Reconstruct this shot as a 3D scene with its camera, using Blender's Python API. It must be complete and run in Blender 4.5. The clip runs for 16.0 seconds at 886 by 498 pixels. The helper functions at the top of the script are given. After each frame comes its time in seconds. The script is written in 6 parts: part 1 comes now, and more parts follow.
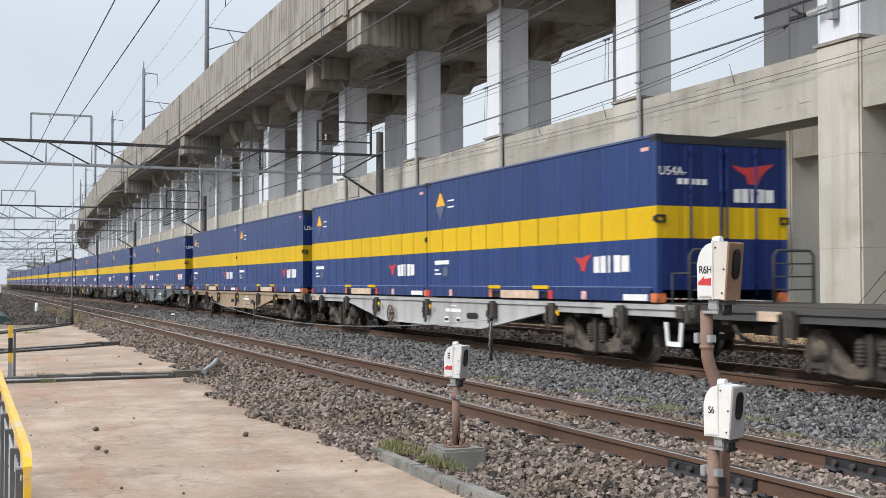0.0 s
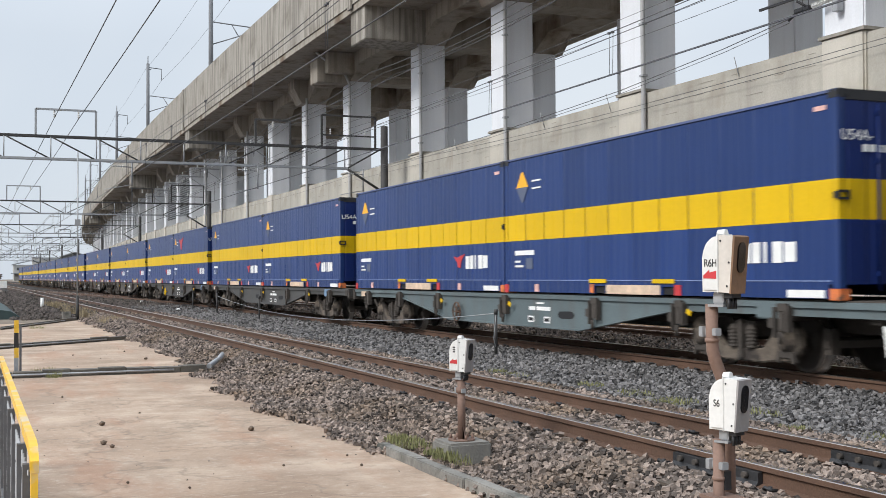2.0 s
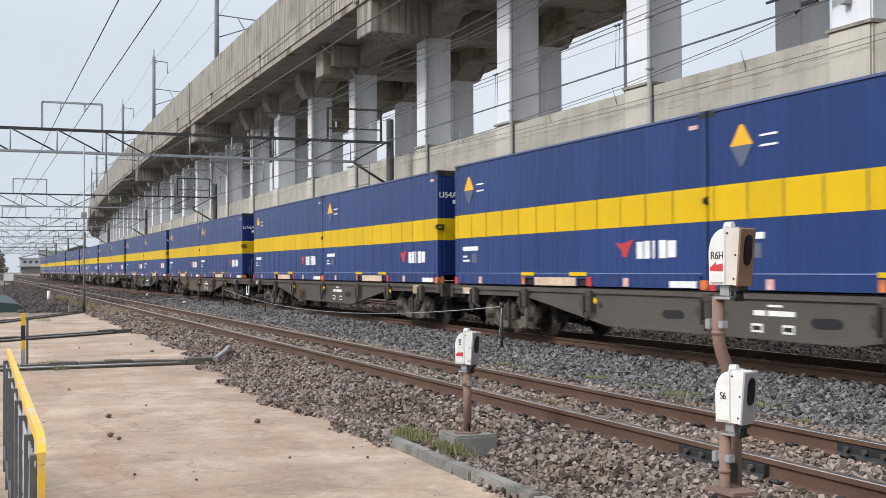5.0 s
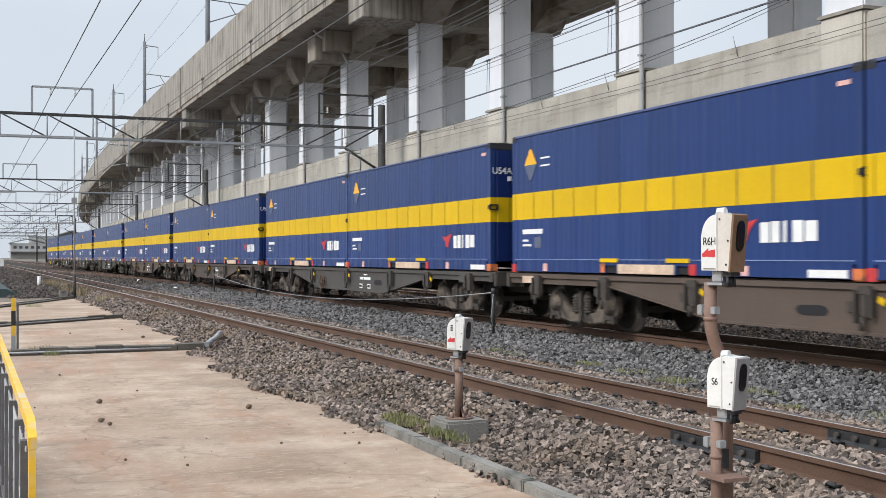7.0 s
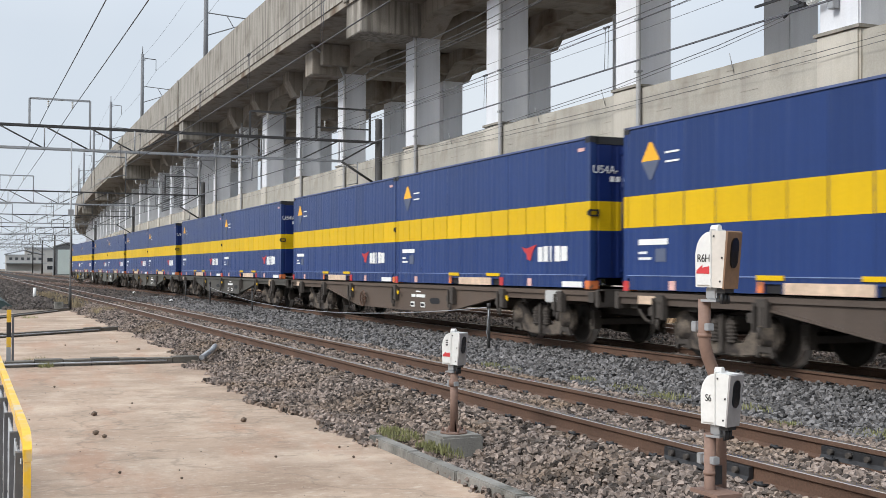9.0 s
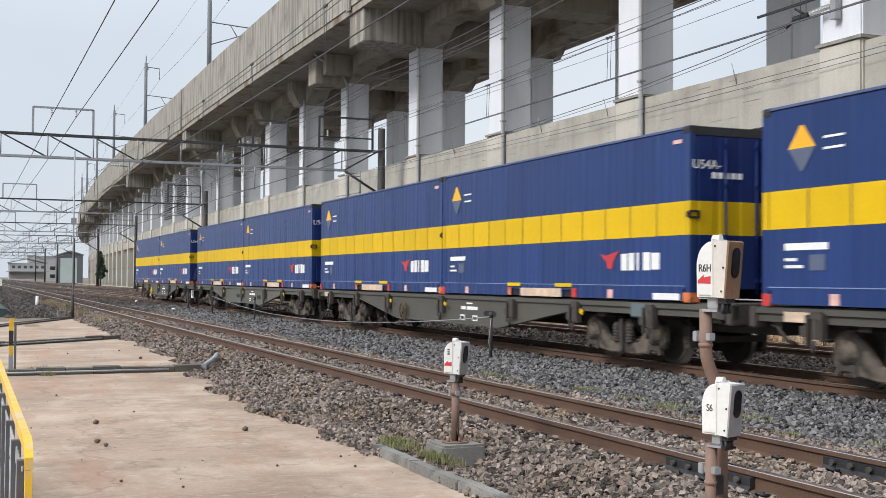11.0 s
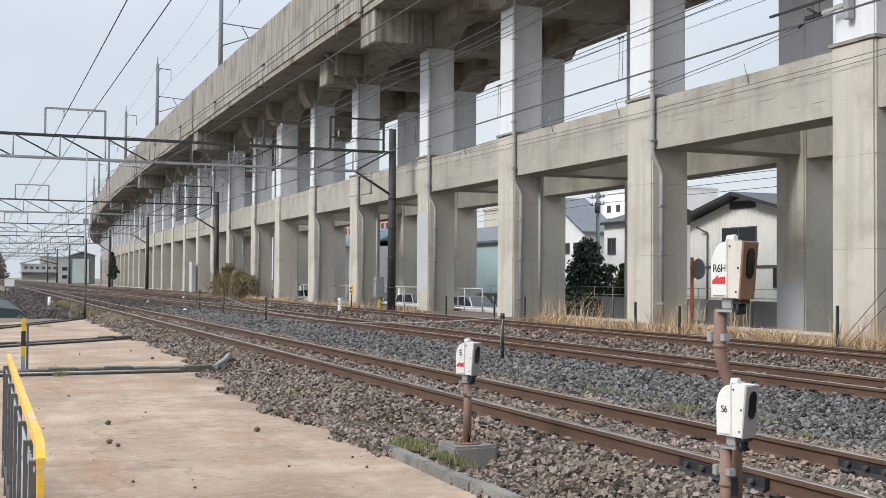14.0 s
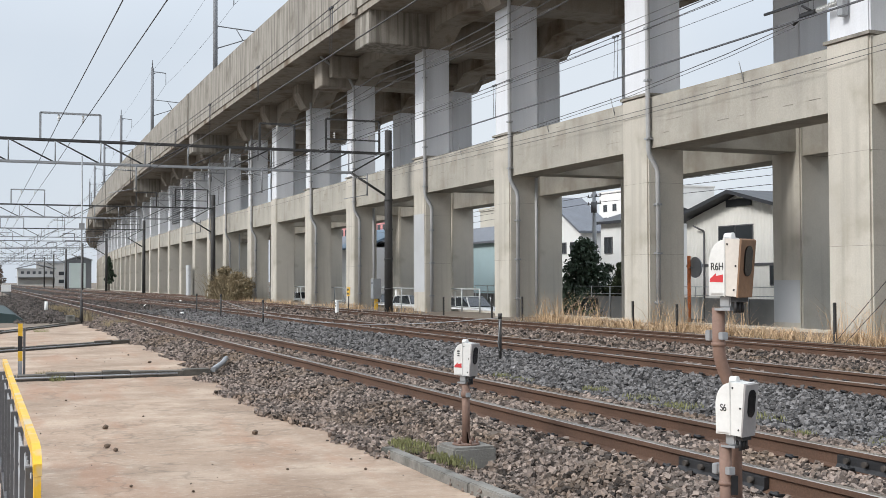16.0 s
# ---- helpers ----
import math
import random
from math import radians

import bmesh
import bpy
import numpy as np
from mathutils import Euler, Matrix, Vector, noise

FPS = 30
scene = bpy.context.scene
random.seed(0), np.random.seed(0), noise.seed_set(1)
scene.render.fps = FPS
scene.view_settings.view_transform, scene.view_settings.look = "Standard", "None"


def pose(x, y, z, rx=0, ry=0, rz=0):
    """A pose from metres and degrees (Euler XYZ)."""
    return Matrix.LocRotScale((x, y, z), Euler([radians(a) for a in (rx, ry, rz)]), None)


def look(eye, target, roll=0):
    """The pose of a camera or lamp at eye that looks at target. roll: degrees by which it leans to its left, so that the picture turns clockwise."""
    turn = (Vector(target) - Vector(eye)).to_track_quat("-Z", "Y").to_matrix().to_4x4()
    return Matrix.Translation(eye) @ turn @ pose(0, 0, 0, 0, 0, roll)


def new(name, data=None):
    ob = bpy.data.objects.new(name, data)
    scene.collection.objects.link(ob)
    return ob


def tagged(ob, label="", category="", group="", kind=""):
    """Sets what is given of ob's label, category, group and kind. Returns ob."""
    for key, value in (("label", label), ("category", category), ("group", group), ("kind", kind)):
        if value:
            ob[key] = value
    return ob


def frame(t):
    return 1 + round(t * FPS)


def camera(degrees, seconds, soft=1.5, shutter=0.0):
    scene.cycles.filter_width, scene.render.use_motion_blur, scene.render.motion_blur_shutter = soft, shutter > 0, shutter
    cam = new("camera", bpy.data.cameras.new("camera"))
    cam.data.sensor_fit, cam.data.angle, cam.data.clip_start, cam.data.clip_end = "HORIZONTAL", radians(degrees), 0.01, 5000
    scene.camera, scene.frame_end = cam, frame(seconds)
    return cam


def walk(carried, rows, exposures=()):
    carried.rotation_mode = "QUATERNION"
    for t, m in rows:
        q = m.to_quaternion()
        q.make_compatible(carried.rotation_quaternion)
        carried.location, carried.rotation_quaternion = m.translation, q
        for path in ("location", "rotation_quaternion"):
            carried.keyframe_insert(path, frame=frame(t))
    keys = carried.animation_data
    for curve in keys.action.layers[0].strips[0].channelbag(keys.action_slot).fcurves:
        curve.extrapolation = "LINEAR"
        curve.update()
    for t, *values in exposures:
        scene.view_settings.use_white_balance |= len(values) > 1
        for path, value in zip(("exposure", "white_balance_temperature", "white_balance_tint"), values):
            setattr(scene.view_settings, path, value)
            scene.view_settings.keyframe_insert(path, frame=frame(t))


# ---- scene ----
# The plan runs along the railway: "s" metres away from the camera along the tracks (X = -s),
# Y across the tracks away from the camera, Z up from the rail tops of the middle track.
cam = camera(42.5, 16.0, soft=0.6, shutter=0.12)
# seconds, heading, tilt, roll in degrees, then the eye's s, Y, Z
PATH = [
    (0.0, 22.720, 1.669, -0.123, -0.026, -11.011, 1.327),
    (0.5, 22.780, 1.578, -0.270, -0.027, -11.007, 1.327),
    (1.0, 22.743, 1.520, -0.320, -0.028, -11.011, 1.328),
    (1.5, 22.642, 1.471, -0.294, -0.033, -11.017, 1.327),
    (2.0, 22.483, 1.364, -0.293, -0.027, -11.012, 1.328),
    (2.5, 22.377, 1.278, -0.261, -0.030, -11.017, 1.327),
    (3.0, 22.288, 1.220, -0.314, -0.024, -11.014, 1.324),
    (3.5, 22.244, 1.199, -0.371, -0.034, -11.018, 1.329),
    (4.0, 22.224, 1.243, -0.332, -0.033, -11.017, 1.323),
    (6.5, 22.411, 0.422, -0.141, -0.009, -11.011, 1.322),
    (7.0, 22.624, 0.335, -0.148, -0.008, -11.012, 1.318),
    (7.5, 22.737, 0.428, -0.002, -0.023, -11.017, 1.318),
    (8.0, 22.776, 0.674, 0.144, -0.039, -11.025, 1.322),
    (8.5, 22.827, 0.930, 0.221, -0.035, -11.022, 1.321),
    (9.0, 22.809, 1.045, 0.232, -0.035, -11.019, 1.323),
    (11.5, 22.624, 1.615, 0.382, -0.047, -11.018, 1.322),
    (12.0, 22.525, 1.690, 0.387, -0.045, -11.014, 1.321),
    (12.5, 22.391, 1.776, 0.402, -0.040, -11.011, 1.320),
    (13.0, 22.266, 1.770, 0.419, -0.037, -11.014, 1.325),
    (13.5, 22.135, 1.668, 0.370, -0.026, -11.012, 1.323),
    (14.0, 22.132, 1.546, 0.372, -0.016, -11.016, 1.320),
    (14.5, 22.244, 1.483, 0.335, -0.002, -11.013, 1.322),
    (15.0, 22.392, 1.541, 0.260, -0.008, -11.020, 1.322),
    (15.5, 22.390, 1.565, 0.068, -0.000, -11.012, 1.321),
    (16.0, 22.296, 1.587, -0.192, 0.002, -11.009, 1.321),
]


def eye_pose(yaw, tilt, roll, s, y, z):
    a, b = radians(yaw), radians(tilt)
    eye = Vector((-s, y, z))
    return look(eye, eye + Vector((-math.cos(a) * math.cos(b), math.sin(a) * math.cos(b), math.sin(b))), roll)


walk(cam, [(r[0], eye_pose(*r[1:])) for r in PATH])

# ---- light: thin overcast, sun high behind the camera ----
SUN_EL, SUN_AZ = radians(39), radians(170)
world = bpy.data.worlds.new("sky")
scene.world = world
world.use_nodes = True
wn, wl = world.node_tree.nodes, world.node_tree.links
sky = wn.new("ShaderNodeTexSky")
sky.sky_type, sky.sun_disc = "NISHITA", False
sky.sun_elevation, sky.sun_rotation = SUN_EL, SUN_AZ
sky.air_density, sky.dust_density, sky.ozone_density = 1.0, 3.0, 1.0
cloud_map = wn.new("ShaderNodeTexCoord")
cloud = wn.new("ShaderNodeTexNoise")
cloud.inputs["Scale"].default_value, cloud.inputs["Detail"].default_value = 1.6, 5
wl.new(cloud_map.outputs["Generated"], cloud.inputs["Vector"])
ramp = wn.new("ShaderNodeValToRGB")
ramp.color_ramp.elements[0].position, ramp.color_ramp.elements[0].color = 0.3, (5.6, 6.3, 7.2, 1)
ramp.color_ramp.elements[1].position, ramp.color_ramp.elements[1].color = 0.75, (7.4, 7.8, 8.2, 1)
wl.new(cloud.outputs["Fac"], ramp.inputs["Fac"])
mixs = wn.new("ShaderNodeMixRGB")
mixs.inputs["Fac"].default_value = 0.86
wl.new(sky.outputs["Color"], mixs.inputs["Color1"])
wl.new(ramp.outputs["Color"], mixs.inputs["Color2"])
# an overcast sky is brighter overhead than at the horizon
parts = wn.new("ShaderNodeSeparateXYZ")
wl.new(cloud_map.outputs["Generated"], parts.inputs["Vector"])
rise = wn.new("ShaderNodeMapRange")
rise.inputs["From Min"].default_value, rise.inputs["From Max"].default_value = 0.2, 1.0
rise.inputs["To Min"].default_value, rise.inputs["To Max"].default_value = 1.0, 2.2
wl.new(parts.outputs["Z"], rise.inputs["Value"])
lift = wn.new("ShaderNodeVectorMath")
lift.operation = "SCALE"
wl.new(mixs.outputs["Color"], lift.inputs[0])
wl.new(rise.outputs["Result"], lift.inputs["Scale"])
wl.new(lift.outputs["Vector"], wn["Background"].inputs["Color"])
wn["Background"].inputs["Strength"].default_value = 0.12
sun = new("sun", bpy.data.lights.new("sun", "SUN"))
sun.data.energy, sun.data.angle, sun.data.color = 2.6, radians(15), (1.0, 0.985, 0.965)
sun_way = Vector((math.sin(SUN_AZ) * math.cos(SUN_EL), math.cos(SUN_AZ) * math.cos(SUN_EL), math.sin(SUN_EL)))
sun.matrix_world = look(sun_way * 60, (0, 0, 0))
scene.view_settings.exposure = 0.0


# ---- materials ----
def material(name, colour, rough=0.8, metal=0.0, fine=(40, 0.12), coarse=(1.5, 0.15), bump=0.0, bump_scale=60,
             streak=0.0, streak_scale=2.6, streak_range=(.5, .78), streak_colour=(0.05, 0.045, 0.04), random_tone=0.0, wear=None, spec=0.5, world_space=False):
    """Base colour broken up at two scales, with optional run-down streaks, per-piece tone, patches of wear, relief."""
    m = bpy.data.materials.new(name)
    m.use_nodes = True
    n, l = m.node_tree.nodes, m.node_tree.links
    bsdf = n["Principled BSDF"]
    bsdf.inputs["Metallic"].default_value = metal
    bsdf.inputs["Specular IOR Level"].default_value = spec
    co = n.new("ShaderNodeTexCoord")
    vec = co.outputs["Object"]
    if world_space:
        geo = n.new("ShaderNodeNewGeometry")
        vec = geo.outputs["Position"]

    def noise_tex(scale, detail=4, vector=None):
        t = n.new("ShaderNodeTexNoise")
        t.inputs["Scale"].default_value, t.inputs["Detail"].default_value = scale, detail
        l.new(vector or vec, t.inputs["Vector"])
        return t.outputs["Fac"]

    def vary(col, fac, amount):
        mp = n.new("ShaderNodeMapRange")
        mp.inputs["From Min"].default_value, mp.inputs["From Max"].default_value = 0.25, 0.75
        mp.inputs["To Min"].default_value, mp.inputs["To Max"].default_value = 1 - amount, 1 + amount
        l.new(fac, mp.inputs["Value"])
        mul = n.new("ShaderNodeVectorMath")
        mul.operation = "SCALE"
        l.new(col, mul.inputs[0])
        l.new(mp.outputs["Result"], mul.inputs["Scale"])
        return mul.outputs["Vector"]

    rgb = n.new("ShaderNodeRGB")
    rgb.outputs[0].default_value = (*colour, 1)
    col = rgb.outputs[0]
    col = vary(col, noise_tex(fine[0]), fine[1])
    coarse_fac = noise_tex(coarse[0], 5)
    col = vary(col, coarse_fac, coarse[1])
    if wear:
        wear_colour, wear_scale, lo, hi = wear
        rmp = n.new("ShaderNodeMapRange")
        rmp.inputs["From Min"].default_value, rmp.inputs["From Max"].default_value = lo, hi
        l.new(noise_tex(wear_scale, 6), rmp.inputs["Value"])
        mx = n.new("ShaderNodeMixRGB")
        l.new(rmp.outputs["Result"], mx.inputs["Fac"])
        l.new(col, mx.inputs["Color1"])
        mx.inputs["Color2"].default_value = (*wear_colour, 1)
        col = mx.outputs["Color"]
    if streak:
        mp = n.new("ShaderNodeMapping")
        mp.inputs["Scale"].default_value = (1.0, 1.0, 0.045)
        l.new(vec, mp.inputs["Vector"])
        rmp = n.new("ShaderNodeMapRange")
        rmp.inputs["From Min"].default_value, rmp.inputs["From Max"].default_value = streak_range
        rmp.inputs["To Max"].default_value = streak
        l.new(noise_tex(streak_scale, 5, mp.outputs["Vector"]), rmp.inputs["Value"])
        mx = n.new("ShaderNodeMixRGB")
        l.new(rmp.outputs["Result"], mx.inputs["Fac"])
        l.new(col, mx.inputs["Color1"])
        mx.inputs["Color2"].default_value = (*streak_colour, 1)
        col = mx.outputs["Color"]
    if random_tone:
        info = n.new("ShaderNodeObjectInfo")
        geo2 = n.new("ShaderNodeNewGeometry")
        add = n.new("ShaderNodeMath")
        add.operation = "ADD"
        l.new(info.outputs["Random"], add.inputs[0])
        l.new(geo2.outputs["Random Per Island"], add.inputs[1])
        fr = n.new("ShaderNodeMath")
        fr.operation = "FRACT"
        l.new(add.outputs[0], fr.inputs[0])
        mp = n.new("ShaderNodeMapRange")
        mp.inputs["To Min"].default_value, mp.inputs["To Max"].default_value = 1 - random_tone, 1 + random_tone
        l.new(fr.outputs[0], mp.inputs["Value"])
        mul = n.new("ShaderNodeVectorMath")
        mul.operation = "SCALE"
        l.new(col, mul.inputs[0])
        l.new(mp.outputs["Result"], mul.inputs["Scale"])
        col = mul.outputs["Vector"]
    l.new(col, bsdf.inputs["Base Color"])
    rm = n.new("ShaderNodeMapRange")
    rm.inputs["To Min"].default_value, rm.inputs["To Max"].default_value = max(rough - 0.1, 0.03), min(rough + 0.1, 1)
    l.new(coarse_fac, rm.inputs["Value"])
    l.new(rm.outputs["Result"], bsdf.inputs["Roughness"])
    if bump:
        bp = n.new("ShaderNodeBump")
        bp.inputs["Strength"].default_value, bp.inputs["Distance"].default_value = bump, 0.02
        l.new(noise_tex(bump_scale, 6), bp.inputs["Height"])
        l.new(bp.outputs["Normal"], bsdf.inputs["Normal"])
    return m


CONC_LOW = material("beige_concrete", (0.52, 0.485, 0.42), 0.85, fine=(25, .08), coarse=(0.5, .16), bump=.25, bump_scale=30, streak=.4, streak_scale=3.2, streak_colour=(.24, .215, .175), wear=((.42, .385, .32), 1.0, .5, .66))
CONC_BEAM = material("stained_beam_concrete", (0.40, 0.375, 0.325), 0.88, fine=(25, .08), coarse=(0.6, .2), bump=.3, bump_scale=25, streak=.4, streak_colour=(.2, .175, .14), wear=((.30, .27, .22), .9, .5, .7))
CONC_HIGH = material("pale_painted_concrete", (0.70, 0.715, 0.745), 0.75, fine=(20, .04), coarse=(0.4, .07), bump=.12, bump_scale=30, streak=.2, streak_colour=(.3, .3, .31))
# brown stains over a base darkened to deepen the shade under the deck
CONC_DARK = material("stained_shaded_soffit_concrete", (0.32, 0.285, 0.24), 0.9, fine=(15, .1), coarse=(0.5, .25), bump=.3, bump_scale=20, streak=.6, streak_colour=(.08, .06, .043), wear=((.13, .09, .06), .5, .5, .66))
CONC_PARAPET = material("stained_parapet_concrete", (0.32, 0.297, 0.26), 0.9, fine=(18, .1), coarse=(0.3, .18), bump=.3, bump_scale=20, streak=.7, streak_scale=4.2, streak_range=(.44, .6), streak_colour=(.12, .105, .085), wear=((.19, .17, .14), .7, .52, .72))
def paving():
    """Tan concrete with long brushed stains, pinkish dirt and hairline cracks."""
    m = material("worn_concrete_paving", (0.365, 0.266, 0.194), 0.92, fine=(30, .07), coarse=(0.7, .12), bump=.4, bump_scale=18, wear=((.33, .245, .18), .55, .45, .68))
    n, l = m.node_tree.nodes, m.node_tree.links
    bsdf = n["Principled BSDF"]
    col = bsdf.inputs["Base Color"].links[0].from_socket
    co = n.new("ShaderNodeTexCoord")

    def layer(col, scale, nscale, lo, hi, colour, most):
        mp, tx, rg, mx = n.new("ShaderNodeMapping"), n.new("ShaderNodeTexNoise"), n.new("ShaderNodeMapRange"), n.new("ShaderNodeMixRGB")
        mp.inputs["Scale"].default_value, mp.inputs["Rotation"].default_value = scale, (0, 0, radians(18))
        tx.inputs["Scale"].default_value, tx.inputs["Detail"].default_value, tx.inputs["Roughness"].default_value = nscale, 8, .65
        rg.inputs["From Min"].default_value, rg.inputs["From Max"].default_value, rg.inputs["To Max"].default_value = lo, hi, most
        l.new(co.outputs["Object"], mp.inputs["Vector"])
        l.new(mp.outputs["Vector"], tx.inputs["Vector"])
        l.new(tx.outputs["Fac"], rg.inputs["Value"])
        l.new(rg.outputs["Result"], mx.inputs["Fac"])
        l.new(col, mx.inputs["Color1"])
        mx.inputs["Color2"].default_value = (*colour, 1)
        return mx.outputs["Color"]
    col = layer(col, (1.0, .7, 1), .8, .44, .66, (.22, .152, .105), .75)
    col = layer(col, (1.0, .8, 1), 1.0, .46, .66, (.55, .435, .335), .65)
    col = layer(col, (1.2, .6, 1), 6, .56, .7, (.2, .15, .11), .7)
    col = layer(col, (.5, 1.6, 1), .8, .52, .66, (.34, .2, .13), .7)
    col = layer(col, (2.4, 1.0, 1), 9, .55, .66, (.50, .43, .35), .5)
    col = layer(col, (1, 1, 1), 45, .60, .70, (.14, .11, .085), .35)
    vo, wp, ad, rg, mx = n.new("ShaderNodeTexVoronoi"), n.new("ShaderNodeTexNoise"), n.new("ShaderNodeVectorMath"), n.new("ShaderNodeMapRange"), n.new("ShaderNodeMixRGB")
    vo.feature = "DISTANCE_TO_EDGE"
    vo.inputs["Scale"].default_value, wp.inputs["Scale"].default_value, wp.inputs["Detail"].default_value = .2, 1.6, 6
    l.new(co.outputs["Object"], wp.inputs["Vector"])
    l.new(co.outputs["Object"], ad.inputs[0])
    l.new(wp.outputs["Color"], ad.inputs[1])
    l.new(ad.outputs["Vector"], vo.inputs["Vector"])
    rg.inputs["From Min"].default_value, rg.inputs["From Max"].default_value = .0, .006
    rg.inputs["To Min"].default_value, rg.inputs["To Max"].default_value = .4, 0
    l.new(vo.outputs["Distance"], rg.inputs["Value"])
    l.new(rg.outputs["Result"], mx.inputs["Fac"])
    l.new(col, mx.inputs["Color1"])
    mx.inputs["Color2"].default_value = (.13, .105, .08, 1)
    l.new(mx.outputs["Color"], bsdf.inputs["Base Color"])
    return m


SLAB = paving()
KERB = material("old_kerb_concrete", (0.21, 0.2, 0.18), 0.95, fine=(30, .15), coarse=(2, .3), bump=.5, bump_scale=40, random_tone=.12, wear=((.06, .06, .05), 3, .52, .7))
KERB_DARK = material("mossy_drain_concrete", (0.11, 0.1, 0.085), 0.95, fine=(30, .2), coarse=(2, .35), bump=.5, bump_scale=40, random_tone=.15)
# bed coloured near-black to paint the shade in the gaps between stones
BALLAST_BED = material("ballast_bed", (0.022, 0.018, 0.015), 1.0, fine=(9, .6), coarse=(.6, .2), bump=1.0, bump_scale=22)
STONE = material("ballast_stone", (0.188, 0.15, 0.127), 0.9, fine=(50, .2), coarse=(.5, .22), bump=.4, bump_scale=60, random_tone=.85, wear=((.16, .115, .08), .7, .5, .7))
STONE_GREY = material("grey_ballast_stone", (0.132, 0.126, 0.124), 0.95, fine=(50, .12), coarse=(.5, .18), bump=.4, bump_scale=60, random_tone=.8)
STONE_FAR = material("dark_ballast_stone", (0.088, 0.074, 0.066), 0.95, fine=(50, .12), coarse=(.3, .25), bump=.3, bump_scale=60, random_tone=.7)
GROUND = material("dusty_earth", (0.155, 0.125, 0.095), 1.0, fine=(12, .25), coarse=(.25, .25), bump=.6, bump_scale=14)
ROAD = material("old_asphalt", (0.09, 0.088, 0.085), 0.9, fine=(40, .2), coarse=(.4, .15), bump=.3, bump_scale=50)
RAIL_RUST = material("rusty_rail_side", (0.095, 0.052, 0.033), 0.85, fine=(60, .2), coarse=(2, .25), bump=.25, bump_scale=60)
RAIL_TOP = material("polished_rail_head", (0.52, 0.475, 0.44), 0.3, metal=1.0, fine=(90, .08), coarse=(3, .12))
SLEEPER = material("weathered_sleeper", (0.115, 0.09, 0.07), 0.95, fine=(30, .2), coarse=(2, .25), bump=.5, bump_scale=30, random_tone=.25)
STEEL_BLACK = material("black_steel", (0.03, 0.03, 0.032), 0.55, metal=.3, fine=(60, .2), coarse=(3, .3))
GALV = material("galvanised_steel", (0.34, 0.35, 0.36), 0.55, metal=.4, fine=(30, .08), coarse=(2, .15))
POLE_DARK = material("dark_weathered_pole", (0.055, 0.053, 0.052), 0.7, metal=.2, fine=(30, .15), coarse=(1.5, .25))
WIRE = material("dull_grey_wire", (0.11, 0.11, 0.115), 0.55, metal=.5, fine=(10, .05), coarse=(1, .05))


# ---- building helpers ----
def part(name, bm, mat, parent=None, label="", smooth=False):
    """Link a bmesh as one mesh object, under a thing or a part."""
    me = bpy.data.meshes.new(name)
    bm.to_mesh(me)
    bm.free()
    for m in (mat if isinstance(mat, (list, tuple)) else [mat]):
        me.materials.append(m)
    if smooth:
        me.polygons.foreach_set("use_smooth", [True] * len(me.polygons))
    ob = new(name, me)
    if parent:
        ob.parent = parent
    if label:
        ob["label"] = label
    return ob


def share(name, me, parent, m):
    """Another piece on the same mesh data."""
    ob = new(name, me)
    ob.parent = parent
    ob.matrix_basis = m
    return ob


def thing(name, loc, label, category, group="", kind=""):
    ob = new(name)
    ob.location = loc
    ob.empty_display_size = 0.2
    return tagged(ob, label, category, group, kind)


def B(bm, x0, x1, y0, y1, z0, z1, mi=0, bevel=0.0):
    v = [bm.verts.new((x, y, z)) for x in (x0, x1) for y in (y0, y1) for z in (z0, z1)]
    fs = []
    for q in ((0, 1, 3, 2), (4, 6, 7, 5), (0, 4, 5, 1), (2, 3, 7, 6), (0, 2, 6, 4), (1, 5, 7, 3)):
        f = bm.faces.new([v[i] for i in q])
        f.material_index = mi
        fs.append(f)
    if bevel:
        bmesh.ops.bevel(bm, geom=list({e for f in fs for e in f.edges}), offset=bevel, segments=2, affect="EDGES")
    return fs


def box(*a, bevel=0.0):
    bm = bmesh.new()
    B(bm, *a, bevel=bevel)
    return bm


def C(bm, p, q, r, r2=None, n=10, mi=0):
    """A round bar from p to q."""
    p, q = Vector(p), Vector(q)
    r2 = r if r2 is None else r2
    turn = (q - p).to_track_quat("Z", "Y").to_matrix()
    ring = [[bm.verts.new(c + turn @ Vector((rr * math.cos(2 * math.pi * i / n), rr * math.sin(2 * math.pi * i / n), 0))) for i in range(n)]
            for c, rr in ((p, r), (q, r2))]
    for i in range(n):
        f = bm.faces.new((ring[0][i], ring[0][(i + 1) % n], ring[1][(i + 1) % n], ring[1][i]))
        f.material_index, f.smooth = mi, True
    for k, rg in ((0, ring[0][::-1]), (1, ring[1])):
        f = bm.faces.new(rg)
        f.material_index = mi


def rod(p, q, r, r2=None, n=10):
    bm = bmesh.new()
    C(bm, p, q, r, r2, n)
    return bm


